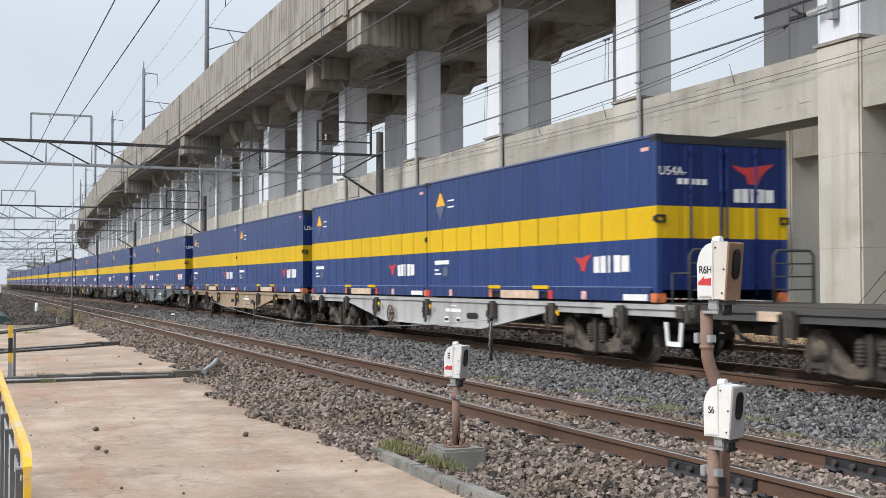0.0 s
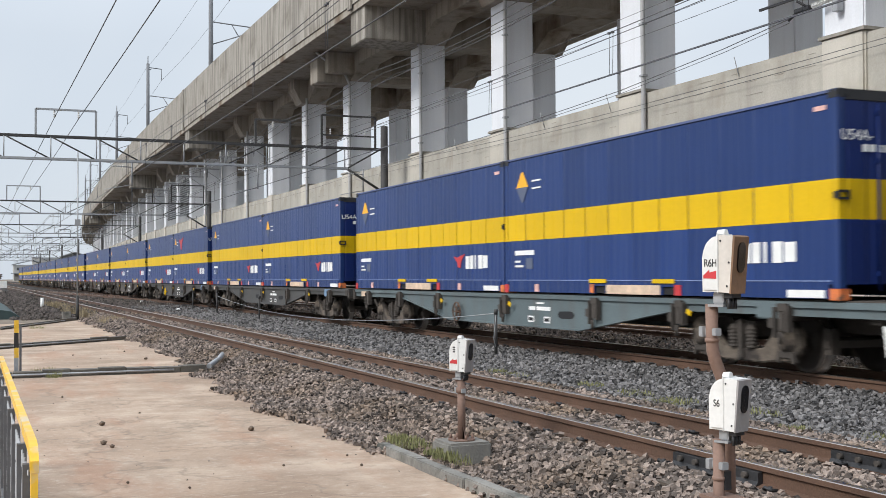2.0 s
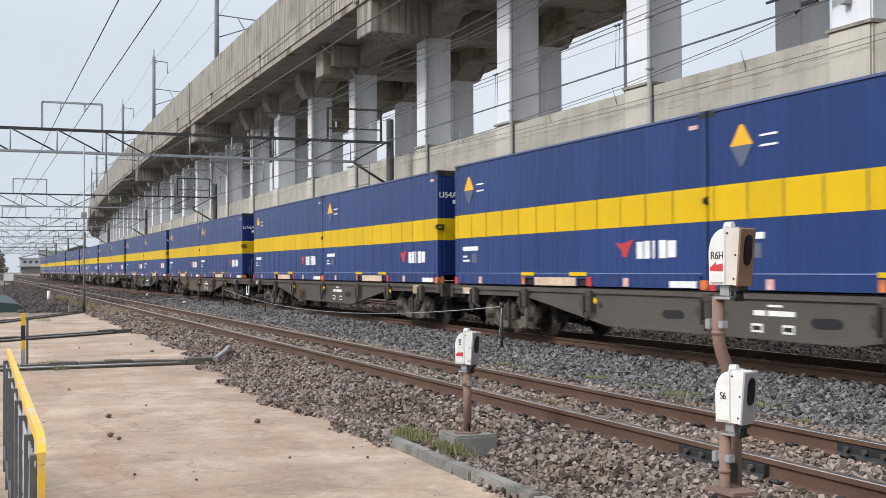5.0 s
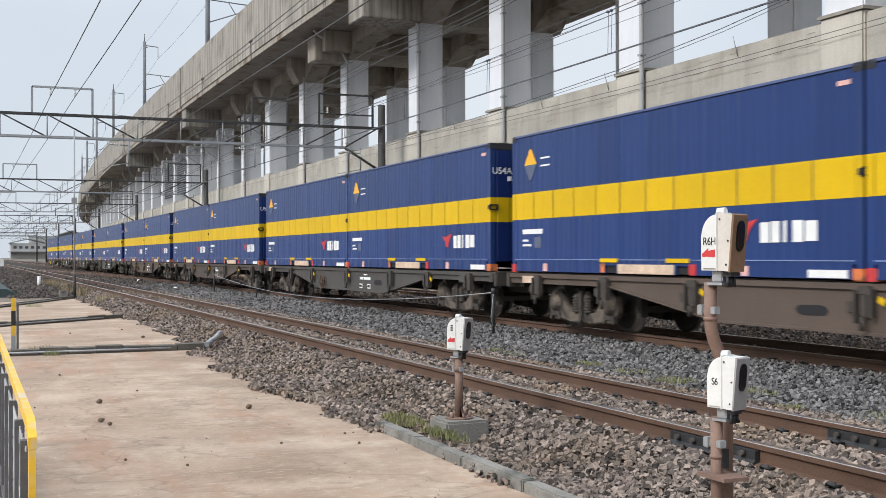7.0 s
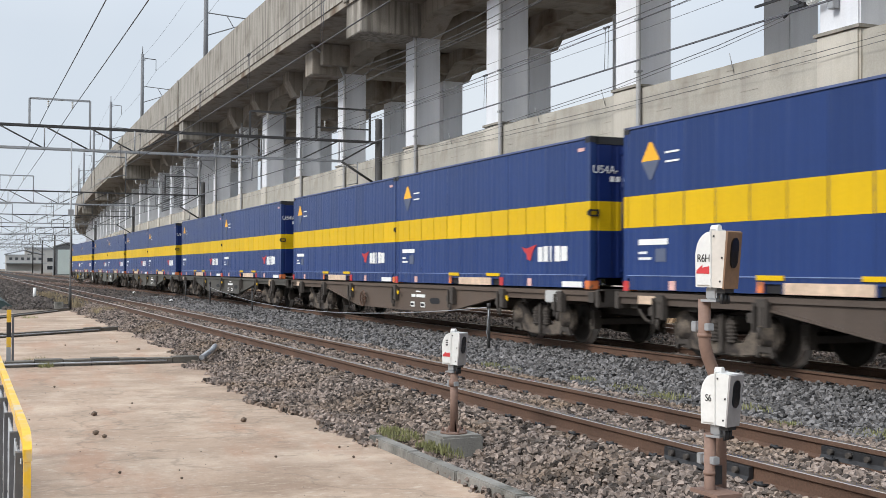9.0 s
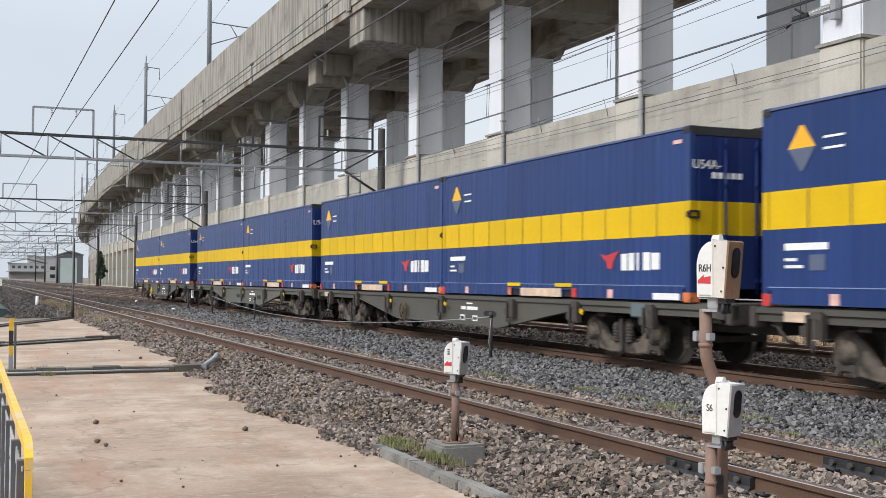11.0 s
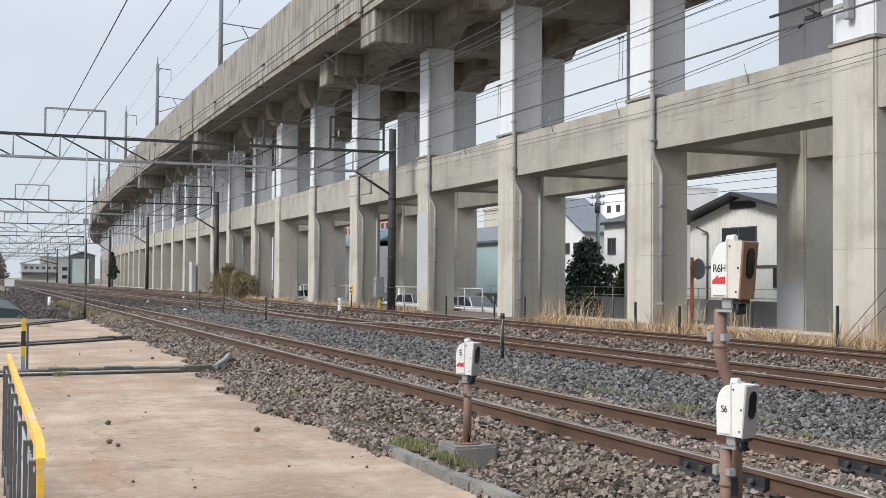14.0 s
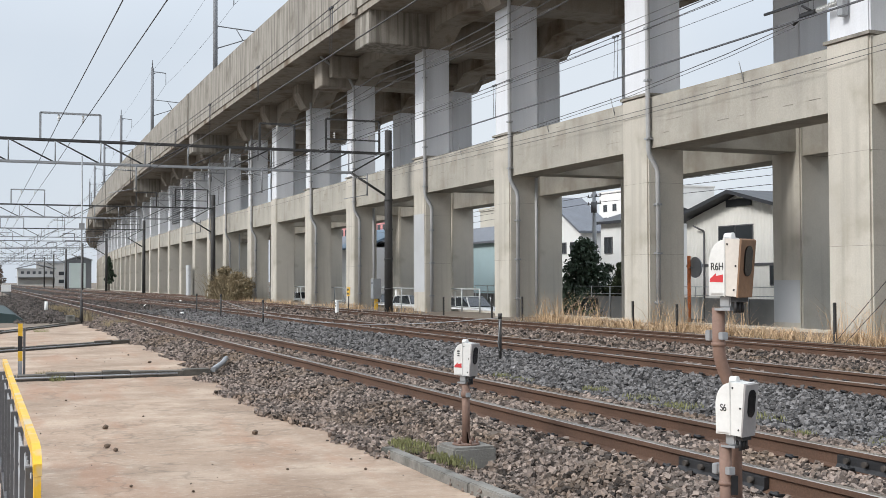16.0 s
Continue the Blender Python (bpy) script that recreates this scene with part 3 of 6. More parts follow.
def build_container(x, big_mark, rnd):
    c = thing("freight_container", (x, 0, 1.0), "dark blue freight container with yellow band on a flat wagon", "container", "blue containers on the train")
    cached("body", "core", core_bm, BLUE, c)
    cached("corner_band", "band", band_bm, YELLOW, c)
    w = (LEN - .24) / NP
    for i in range(NP):
        cached("side_panel", "panel", panel_bm, [BLUE, YELLOW], c, pose(-LEN + .12 + i * w, rnd.uniform(0, .004), 0))
    for sgn in (-1, 1):
        cached("bottom_sill", ("sill", sgn), lambda: sill_bm(sgn), BLUE, c)
    # thin strip added to carry the sill's highlight as colour
    cached("sill_ledge", "ledge", lambda: box(-LEN + .13, -.13, -HALF - .016, -HALF - .002, .236, .25), EDGE_HIGHLIGHT, c, label="pale strip above the bottom sill, coloured as its highlight")
    cached("roof_rail", "roof", roof_bm, TOP_RAIL, c, label="pale roof edge rail")
    build_castings(c)
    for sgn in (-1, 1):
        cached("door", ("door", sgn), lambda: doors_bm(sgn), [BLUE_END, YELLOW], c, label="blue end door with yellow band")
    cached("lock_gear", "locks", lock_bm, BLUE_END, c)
    for y in (-HALF + .07, HALF - .07):
        cached("strap_buckle", "buckle", buckle_bm, STEEL_BLACK, c, pose(0, y, 0))
    cached("side_catch", "catch", lambda: box(-.06, 0, -HALF - .03, -HALF, 1.26, 1.34), STEEL_BLACK, c)
    cached("door_header", "header", lambda: box(-.05, .004, -HALF + .1, HALF - .1, TALL - .13, TALL), STEEL_BLACK, c)
    for a, b in ((3.36, 3.9), (5.3, 5.9)):
        cached("pocket_plate", ("plate", a), lambda: box(-LEN + a, -LEN + b, -HALF - .03, -HALF - .014, .2, .265), YELLOW, c, label="yellow fork pocket plate")
    for a, b in ((3.5, 3.85), (5.55, 5.88)):
        # solid black block stands for the shade inside the pocket
        cached("fork_pocket", ("pocket", a), lambda: box(-LEN + a + .004, -LEN + b - .004, -HALF + .02, -HALF + .085, .03, .15), POCKET, c)
    cached("guard_plate", "guard", lambda: box(-LEN + 3.9, -LEN + 5.5, -HALF - .02, -HALF - .008, .02, .17), BEIGE, c, label="worn beige guard plate")
    cached("marker", "mk1", lambda: box(-LEN + 3.36, -LEN + 3.49, -HALF - .02, -HALF - .008, .03, .18), ORANGE, c)
    cached("marker", "mk2", lambda: box(-LEN + 5.89, -LEN + 6.06, -HALF - .02, -HALF - .008, .02, .18), RED_PAINT, c)
    cached("marker", "mk3", lambda: box(-LEN + .02, -LEN + .16, -HALF - .022, -HALF - .012, .0, .16), RED_PAINT, c)
    for a in (1.3, 7.1):
        cached("reflector", ("refl", a), lambda: box(-LEN + a, -LEN + a + .16, -HALF - .02, -HALF - .008, .03, .17), PINK, c, label="faded pink reflector plate")
    cached("white_strip", "wstrip", lambda: box(-LEN + 8.45, -LEN + 9.15, -HALF - .02, -HALF - .008, .03, .13), WHITE_PAINT, c)
    cached("warning_label", "dia1", lambda: diamond_bm(True), AMBER, c, label="amber upper half of a diamond label")
    cached("warning_label", "dia0", lambda: diamond_bm(False), DARKGREY_PATCH, c, label="grey lower half of a diamond label")

    for k, row in enumerate(((-8.22, -7.86, 2.1, 2.13), (-8.22, -7.86, 1.96, 1.99), (-8.95, -8.15, .72, .81), (-8.95, -8.72, .58, .62), (-8.95, -8.6, .49, .53))):
        cached("small_writing", ("marks", k), lambda: box(*side_place(*row)), WHITE_PAINT, c)
    cached("label_patch", "patch", lambda: box(*side_place(-8.48, -8.2, .46, .66)), DARKGREY_PATCH, c)
    cached("side_mark", "slogo", lambda: logo_blocks(side_place, -1.9, .48, 1.12, .28), WHITE_PAINT, c, label="five plain white blocks")
    cached("side_flag", "sflag", lambda: flag_mark("y", -2.55, .5, .6, .3), RED_PAINT, c, label="red swept mark")
    cached("end_mark", "elogo", lambda: logo_blocks(end_place, .2, 1.58, .78, .22), WHITE_PAINT, c, label="five plain white blocks")
    cached("end_flag", "eflag", lambda: flag_mark("x", .15, 1.86, .85, .36), RED_PAINT, c, label="red swept mark")
    cached("top_tag", "tag", lambda: box(*side_place(-.42, -.2, TALL - .24, TALL - .18)), PINK, c)

    def serial():
        bm = bmesh.new()
        bars(bm, [(-.86 + k * .115, -.86 + k * .115 + .085, 1.84, 1.93) for k in range(5)], end_place)
        return bm
    cached("serial_bars", "serial", serial, WHITE_PAINT, c)
    key = "U54A-"
    m = pose(.004, -.95, 1.98, 90, 0, 90)
    if key not in MESHED:
        MESHED[key] = lettering("type_code", key, .19, WHITE_PAINT, c, m).data
    else:
        share("type_code", MESHED[key], c, m)
    if big_mark:
        part("large_flag", flag_mark("y", -LEN + 1.8, 1.72, 1.3, .62), RED_PAINT, c, "large red swept mark")
    return c


def wheel_bm():
    """A spoked-plate wheel turned about Y."""
    prof = [(.0, -.08), (.09, -.08), (.1, -.045), (.2, -.02), (.33, -.03), (.345, -.06), (.40, -.06), (.405, -.055), (.412, .04), (.435, .05), (.435, .07), (.34, .07), (.33, .02), (.1, .03), (.09, .07), (0, .07)]
    bm = bmesh.new()
    n = 28
    rings = [[bm.verts.new((r * math.cos(2 * math.pi * k / n), y, r * math.sin(2 * math.pi * k / n))) for k in range(n)] for r, y in prof[1:-1]]
    for i, (a, b) in enumerate(zip(rings, rings[1:])):
        for k in range(n):
            f = bm.faces.new((a[k], a[(k + 1) % n], b[(k + 1) % n], b[k]))
            f.smooth = True
            f.material_index = 1 if i in (6, 7) else 0
    bm.faces.new(rings[0])
    bm.faces.new(rings[-1][::-1])
    return bm


def side_frame_bm():
    """A cast bogie side: a low trough between round lobes over the axle ends."""
    bm = bmesh.new()
    lobe = [(-.95 + .285 * math.cos(radians(q)), .44 + .285 * math.sin(radians(q))) for q in range(262, 24, -24)]
    o = lobe + [(-.55, .44), (-.42, .31), (.42, .31), (.55, .44)] + [(-x, z) for x, z in lobe[::-1]] + [(.62, .15), (.42, .12), (-.42, .12), (-.62, .15)]
    prism(bm, o, "y", -.99, -.89)
    bmesh.ops.bevel(bm, geom=[e for e in bm.edges if abs(e.verts[0].co.y - e.verts[1].co.y) < 1e-5], offset=.018, segments=2, affect="EDGES")
    return bm


def lathe(bm, profile, centre, n=12, axis="z"):
    """One turned solid from (radius, height) rings."""
    cx, cy, cz = centre
    rings = []
    for r, h in profile:
        ring = []
        for k in range(n):
            u, v = r * math.cos(2 * math.pi * k / n), r * math.sin(2 * math.pi * k / n)
            ring.append(bm.verts.new((cx + u, cy + v, cz + h) if axis == "z" else (cx + u, cy + h, cz + v)))
        rings.append(ring)
    for a, b in zip(rings, rings[1:]):
        for k in range(n):
            bm.faces.new((a[k], a[(k + 1) % n], b[(k + 1) % n], b[k])).smooth = True
    bm.faces.new(rings[0][::-1])
    bm.faces.new(rings[-1])
    bmesh.ops.recalc_face_normals(bm, faces=bm.faces)


def axle_box_bm():
    """Round axle-end cover with a stepped cap."""
    bm = bmesh.new()
    lathe(bm, [(.17, .12), (.17, -.02), (.14, -.04), (.125, -.04), (.12, -.075), (.075, -.085), (.05, -.105), (.02, -.11)], (0, -.98, .43), 16, "y")
    return bm


def horn_bm():
    """Slotted jaw below the axle end, with its tie bar."""
    return solid([(-.2, .17), (-.15, .3), (.15, .3), (.2, .17), (.14, .14), (.1, .22), (-.1, .22), (-.14, .14)], "y", -1.02, -.96)


def spring_bm():
    """A stack of coils as one turned solid."""
    bm = bmesh.new()
    rings = [(.05, 0)]
    for k in range(6):
        rings += [(.085, .012 + k * .05), (.085, .034 + k * .05), (.06, .044 + k * .05)]
    lathe(bm, rings + [(.05, .33)], (0, -.97, .3), 12)
    return bm


def damper_bm():
    """Dark upright damper between the springs."""
    bm = bmesh.new()
    B(bm, -.05, .05, -1.04, -.95, .16, .7, bevel=.012)
    return bm


def bolster_bm():
    bm = bmesh.new()
    B(bm, -.24, .24, -.98, .98, .46, .68, bevel=.03)
    B(bm, -.95, .95, -.3, .3, .48, .6)
    for x in (-.95, .95):
        C(bm, (x, -.7, .41), (x, .7, .41), .07, n=10)
    return bm


def brake_bm():
    bm = bmesh.new()
    x = 1.42
    B(bm, x - .04, x + .04, -.75, .75, .36, .46)
    B(bm, x - .07, x + .07, -.72, -.58, .28, .62)
    return bm


def build_bogie(w, x):
    b = cached("bogie", "bolster", bolster_bm, UNDER, w, pose(x, 0, 0))
    cached("side_frame", "sframe", side_frame_bm, BOGIE, b)
    cached("side_frame", "sframe", side_frame_bm, BOGIE, b, pose(0, 0, 0, 0, 0, 180))
    for sx in (-.95, .95):
        for r in (0, 180):
            m = pose(sx, 0, 0, 0, 0, r)
            cached("axle_box", "abox", axle_box_bm, BOGIE, b, m)
            cached("wheel", "wheel", wheel_bm, [WHEEL_FACE, TREAD], b, m @ pose(0, -.6, .412))
            cached("horn", "horn", horn_bm, UNDER, b, m)
    for r in (0, 180):
        for k in (-.2, .2):
            cached("spring", "spring", spring_bm, UNDER, b, pose(k, 0, 0, 0, 0, 0) if r == 0 else pose(k, 0, 0, 0, 0, 180))
        cached("damper", "damper", damper_bm, UNDER, b, pose(0, 0, 0, 0, 0, r))
    cached("brake_beam", "brake", brake_bm, UNDER, b)
    cached("brake_beam", "brake", brake_bm, UNDER, b, pose(-2.84, 0, 0))


def sill_outline(x0, x1):
    """Fish-bellied side of the wagon frame from the rear end x0 to the lead end x1."""
    c = -9.42
    return [(x0, .98), (x0, .79), (c - 5.9, .79), (c - 2.9, .36), (c + 2.9, .36), (c + 5.9, .79), (x1, .79), (x1, .98)]


def build_wagon(x, i, lead, rear, platform=False):
    """lead and rear: how far the ends stick out beyond the containers; platform: with rails and a step at the lead end."""
    sill = SILLS[i % len(SILLS)]
    shade = {0: "light grey", 1: "tan-brown", 2: "grey-green"}.get(i, ("dark grey", "grimy brown", "olive grey")[i % 3])
    w = thing("container_wagon", (x, 0, 0), f"flat container wagon with a dirty {shade} fish-bellied frame", "freight wagon", "wagons of the freight train")
    x0, x1 = -18.85 - rear, lead
    for y0, y1 in ((-1.2, -1.12), (1.12, 1.2)):
        part("side_sill", solid(sill_outline(x0, x1), "y", y0, y1), sill, w)
    bm = bmesh.new()
    for y in (-1.235, 1.2):
        B(bm, x0, x1, y, y + .035, .90, .975)
        prism(bm, [(-9.42 - 5.9, .79), (-9.42 - 2.9, .36), (-9.42 + 2.9, .36), (-9.42 + 5.9, .79), (-9.42 + 5.9, .825), (-9.42 + 2.88, .395), (-9.42 - 2.88, .395), (-9.42 - 5.9, .825)], "y", y - .0, y + .03)
    part("sill_flange", bm, sill, w)
    bm = bmesh.new()
    B(bm, x0 + .05, x1 - .05, -.35, .35, .55, .93)
    for k in np.arange(x0 + .3, x1 - .2, 1.6):
        B(bm, k, k + .2, -1.12, 1.12, .72, .96)
    B(bm, x0 + .1, x1 - .1, -1.12, 1.12, .955, .998)
    part("underframe", bm, UNDER, w)
    for bx in (-2.25, -16.6):
        build_bogie(w, bx)

    def lock_cluster():
        bm = bmesh.new()
        B(bm, -.1, .1, -1.29, -1.2, .84, .95, bevel=.01)
        B(bm, -.05, .05, -1.29, -1.21, .6, .84)
        B(bm, -.3, -.2, -1.27, -1.2, .62, .76, bevel=.01)
        C(bm, (0, -1.3, .42), (0, -1.3, .58), .03, n=8)
        B(bm, -.16, -.12, -1.3, -1.22, .5, .9)
        B(bm, .1, .15, -1.31, -1.22, .58, .92)
        return bm
    for k in (-1.05, -3.4, -5.9, -9.42, -12.9, -15.4, -17.8):
        cached("lock_bracket", "lockb", lock_cluster, UNDER, w, pose(k, 0, 0))

    def slot():
        bm = bmesh.new()
        prism(bm, [(.16 * math.cos(a) + (.14 if math.cos(a) > 0 else -.14), .62 + .07 * math.sin(a)) for a in np.linspace(0, 2 * math.pi, 13)[:-1]], "y", -1.206, -1.199)
        return bm
    for k in (-10.4, -7.0) if i % 2 else (-7.0,):
        # flat black oval on the sill paints the shade of an opening
        cached("frame_opening", "slot", slot, POCKET, w, pose(k, 0, 0))

    for k, (u, v, z0, z1) in enumerate(((-8.15, -7.85, .80, .83), (-8.45, -8.2, .68, .75), (-8.14, -7.6, .68, .75), (-8.5, -8.26, .45, .57), (-7.85, -7.61, .45, .57))):
        cached("plate_writing", ("pmark", k), lambda: box(u, v, -1.206, -1.199, z0, z1), WHITE_PAINT, w)
        if k > 2:
            cached("card_pocket", ("pocket", k), lambda: box(u + .03, v - .03, -1.21, -1.205, z0 + .03, z1 - .03), POCKET, w)
    for k in (-3.4, -9.42, -12.9):
        cached("lever", "lever", lambda: box(-.1, .02, -1.315, -1.3, .8, .88, bevel=.006), YELLOW, w, pose(k, 0, 0, 0, 25, 0), "small yellow lock lever")
    cached("valve_box", ("valve", i in (3, 4, 5), i % 5), lambda: box(-1.6, -1.0, -1.26, -1.215, .74, .96, bevel=.015), PALE_BLUE if i in (3, 4, 5) else sill, w, label="pale blue valve box" if i in (3, 4, 5) else "")
    cached("rating_plate", "rplate", lambda: box(-18.42, -17.95, -1.25, -1.237, .8, .93), BEIGE, w, label="worn pale rating plate")
    if i % 2 == 0:
        def hand_wheel():
            bm = bmesh.new()
            tube(bm, [(.2 * math.cos(a), -1.3, .56 + .2 * math.sin(a)) for a in np.linspace(0, 2 * math.pi, 19)], .018, 6)
            for a in range(0, 180, 60):
                d = Vector((.2 * math.cos(radians(a)), 0, .2 * math.sin(radians(a))))
                C(bm, Vector((0, -1.3, .56)) - d, Vector((0, -1.3, .56)) + d, .014, n=6)
            C(bm, (0, -1.32, .56), (0, -1.15, .56), .035, n=8)
            return bm
        hue = ("yellow", YELLOW) if i in (4, 14) else ("brown", RAIL_RUST)
        cached("hand_wheel", ("hwheel", hue[0]), hand_wheel, hue[1], w, pose(-11.75, 0, 0), hue[0] + " brake hand wheel")

    def end_beam():
        bm = bmesh.new()
        B(bm, -.12, 0, -1.25, 1.25, .7, .99, bevel=.015)
        B(bm, 0, .3, -.14, .14, .72, .98, bevel=.03)
        B(bm, .25, .38, -.2, .2, .74, .96, bevel=.03)
        B(bm, -.32, -.14, -1.26, -1.18, .78, .96)
        tube(bm, [(.0, -.5, .8), (.12, -.5, .62), (.25, -.48, .5), (.42, -.48, .46)], .03, 8)
        return bm

    def step_bm():
        """A flat-bar stirrup, wider at its hangers."""
        bm = bmesh.new()
        prism(bm, [(-.24, .72), (-.19, .36), (.19, .36), (.24, .72), (.17, .72), (.13, .43), (-.13, .43), (-.17, .72)], "y", -1.275, -1.25)
        return bm
    for x_end, r in ((x1, 0), (x0, 180)):
        m = pose(x_end, 0, 0, 0, 0, r)
        cached("end_beam", "endb", end_beam, UNDER, w, m)
        if platform and r == 0:
            cached("foot_step", "step", step_bm, WHITE_PAINT, w, pose(x_end + (-.35 if r == 0 else .35), 0, 0), "white-painted foot step")
        if platform and r == 0:
            def rail_bm():
                bm = bmesh.new()
                tube(bm, [(-.1, -1.15, .98), (-.1, -1.15, 1.72), (-.1, -1.08, 1.8), (-.1, -.45, 1.8), (-.1, -.38, 1.72), (-.1, -.38, .98)], .022, 8)
                tube(bm, [(-.1, .38, .98), (-.1, .38, 1.72), (-.1, .45, 1.8), (-.1, 1.08, 1.8), (-.1, 1.15, 1.72), (-.1, 1.15, .98)], .022, 8)
                for z in (1.2, 1.4, 1.6):
                    C(bm, (-.1, -1.15, z), (-.1, -.38, z), .014, n=6)
                    C(bm, (-.1, .38, z), (-.1, 1.15, z), .014, n=6)
                C(bm, (-.1, -1.15, 1.45), (-.55, -1.15, 1.45), .016, n=6)
                C(bm, (-.55, -1.15, .98), (-.55, -1.15, 1.45), .016, n=6)
                return bm
            cached("handrail", "hrail", rail_bm, POLE_DARK, w, m, "dark tubular platform handrail")
    return w


def build_train():
    things = []
    rnd = random.Random(3)
    n = len(NEAR_END)
    gaps = [2.05] + [b - a - 18.85 for a, b in zip(NEAR_END, NEAR_END[1:])] + [2.0]
    lead, rear = [], []
    for i in range(n + 1):
        g = gaps[i]
        out = (.475, .475) if g < 1.25 else (g - .475, .475)
        lead.append(out[0])
        rear.append(out[1])
    rear[0], lead[0] = .9, 1.02
    for i, p in enumerate(NEAR_END):
        for k in (0, 1):
            c = build_container(-p - 9.45 * k, i == 4 and k == 0, rnd)
            things.append((c, -p - 9.45 * k, 1.0))
        things.append((build_wagon(-p, i, lead[i] - .2, rear[i + 1] - .2, i == 0 or gaps[i] > 1.75), -p, 0))
    # the empty flat wagon ahead of the containers
    x = -NEAR_END[0] + 1.02 + 18.85 + .95
    things.append((build_wagon(x, 3, .8, .85), x, 0))
    return things


# ---- paved yard beside the track ----
def build_yard():
    rnd = random.Random(11)
    for s0, s1, t0, t1 in ((-6, 19.15, -6, 19.2), (19.6, 27.1, 19.65, 30.0), (27.5, 36.6, 30.4, 44.6)):
        # s at the outer edge and at the track edge, on both joints
        bm = bmesh.new()
        pts = [(-s0, -16)]
        k = 14
        edge = []
        for j in range(k + 1):
            s = t0 + (t1 - t0) * j / k
            edge.append((-s, -7.5 + rnd.uniform(-.05, .05) + (.3 if s > 22 else 0)))
        outline = [(-s0, -16)] + edge + [(-s1, -16)]
        prism(bm, outline, "z", -1.1, -.25)
        tagged(part("pavement", bm, SLAB), "sun-bleached tan concrete paving slab with fine cracks", "pavement", kind="structure")
    # shallow drain covers between the slabs
    for (sa, sb), n in (((19.35, 19.4), 13), ((27.3, 30.2), 12), ((36.8, 44.9), 12)):
        d = thing("drain_channel", (0, 0, 0), "dark mossy concrete drain kerb between paving slabs", "drain", "drain kerbs across the yard")
        ya, yb = -13.0, -7.35
        me = None
        for i in range(n):
            f0, f1 = i / n, (i + .97) / n
            y0, y1 = ya + (yb - ya) * f0, ya + (yb - ya) * f1
            g = lambda y: sa + (sb - sa) * (y + 10.5) / 3.2
            bm = bmesh.new()
            dz = rnd.uniform(-.015, .015)
            prism(bm, [(-g(y0) - .13, y0), (-g(y1) - .13, y1), (-g(y1) + .15, y1), (-g(y0) + .15, y0)], "z", -1.1, -.15 + dz)
            part("kerb_stone", bm, KERB_DARK, d)
        bm = bmesh.new()
        tube(bm, [(-g(y) + .2, y, -.2) for y in (-11.5, -10.2, -9, -7.9)], .016, 8)
        part("conduit", bm, GALV, d, "grey conduit pipe")
    k = thing("kerb", (0, 0, 0), "weathered grey kerb stones along the ballast edge", "kerb")
    s = 9.75
    while s > 1.5:
        bm = bmesh.new()
        B(bm, -s, -s + .985, -.055, .055, -.5, -.17 + rnd.uniform(-.008, .008), bevel=.01)
        o = part("kerb_stone", bm, KERB, k)
        o.location = (0, -7.58 + rnd.uniform(-.012, .012), 0)
        s -= 1.0
    # a grey pipe lying in the ballast, and a lump of mortar
    bm = bmesh.new()
    tube(bm, [(-19.3, -7.3, -.17), (-20.2, -6.95, -.12), (-20.9, -6.75, -.09)], .045, 8)
    tagged(part("pipe", bm, GALV), "short grey pipe lying slanted in the ballast", "pipe")


CLOD = material("brown_clod", (0.12, 0.085, 0.06), 1.0, fine=(40, .2), coarse=(6, .3), bump=.8, bump_scale=40)


def build_clods():
    rnd = random.Random(21)
    spots = [(11.58, -8.35, .05), (10.75, -7.75, .045), (10.45, -7.68, .04), (12.65, -9.72, .05), (11.2, -9.85, .045), (10.95, -9.8, .035), (9.3, -8.6, .018), (9.6, -7.95, .018), (15.8, -9.9, .025), (8.6, -9.5, .018), (13.6, -9.2, .018), (9.05, -8.0, .02), (25, -8.0, .03), (22.5, -7.9, .05), (24.3, -9.1, .025), (9.0, -9.9, .02)]
    for s, y, r in spots:
        bm = bmesh.new()
        r *= .75
        bmesh.ops.create_icosphere(bm, subdivisions=1, radius=r)
        for v in bm.verts:
            v.co *= 1 + .35 * noise.noise(v.co * 30 + Vector((s, y, 0)))
            v.co.z *= .75
        o = part("stone", bm, CLOD)
        o.location = (-s, y, -.25 + r * .6)
        tagged(o, "small brown lump of stone on the concrete paving", "stone", "loose stones on the paving")


# ---- fence with a yellow rail, striped post ----
YELLOW_RAIL = material("chipped_yellow_paint", (0.72, 0.43, 0.03), 0.5, fine=(30, .08), coarse=(5, .15), wear=((.55, .45, .30), 7, .52, .64))
RUBBER = material("black_paint", (0.02, 0.02, 0.02), 0.6, fine=(30, .1), coarse=(3, .2))
FENCE_GREY = material("fence_grey_steel", (0.12, 0.12, 0.125), 0.6, metal=.3, fine=(30, .12), coarse=(3, .2))


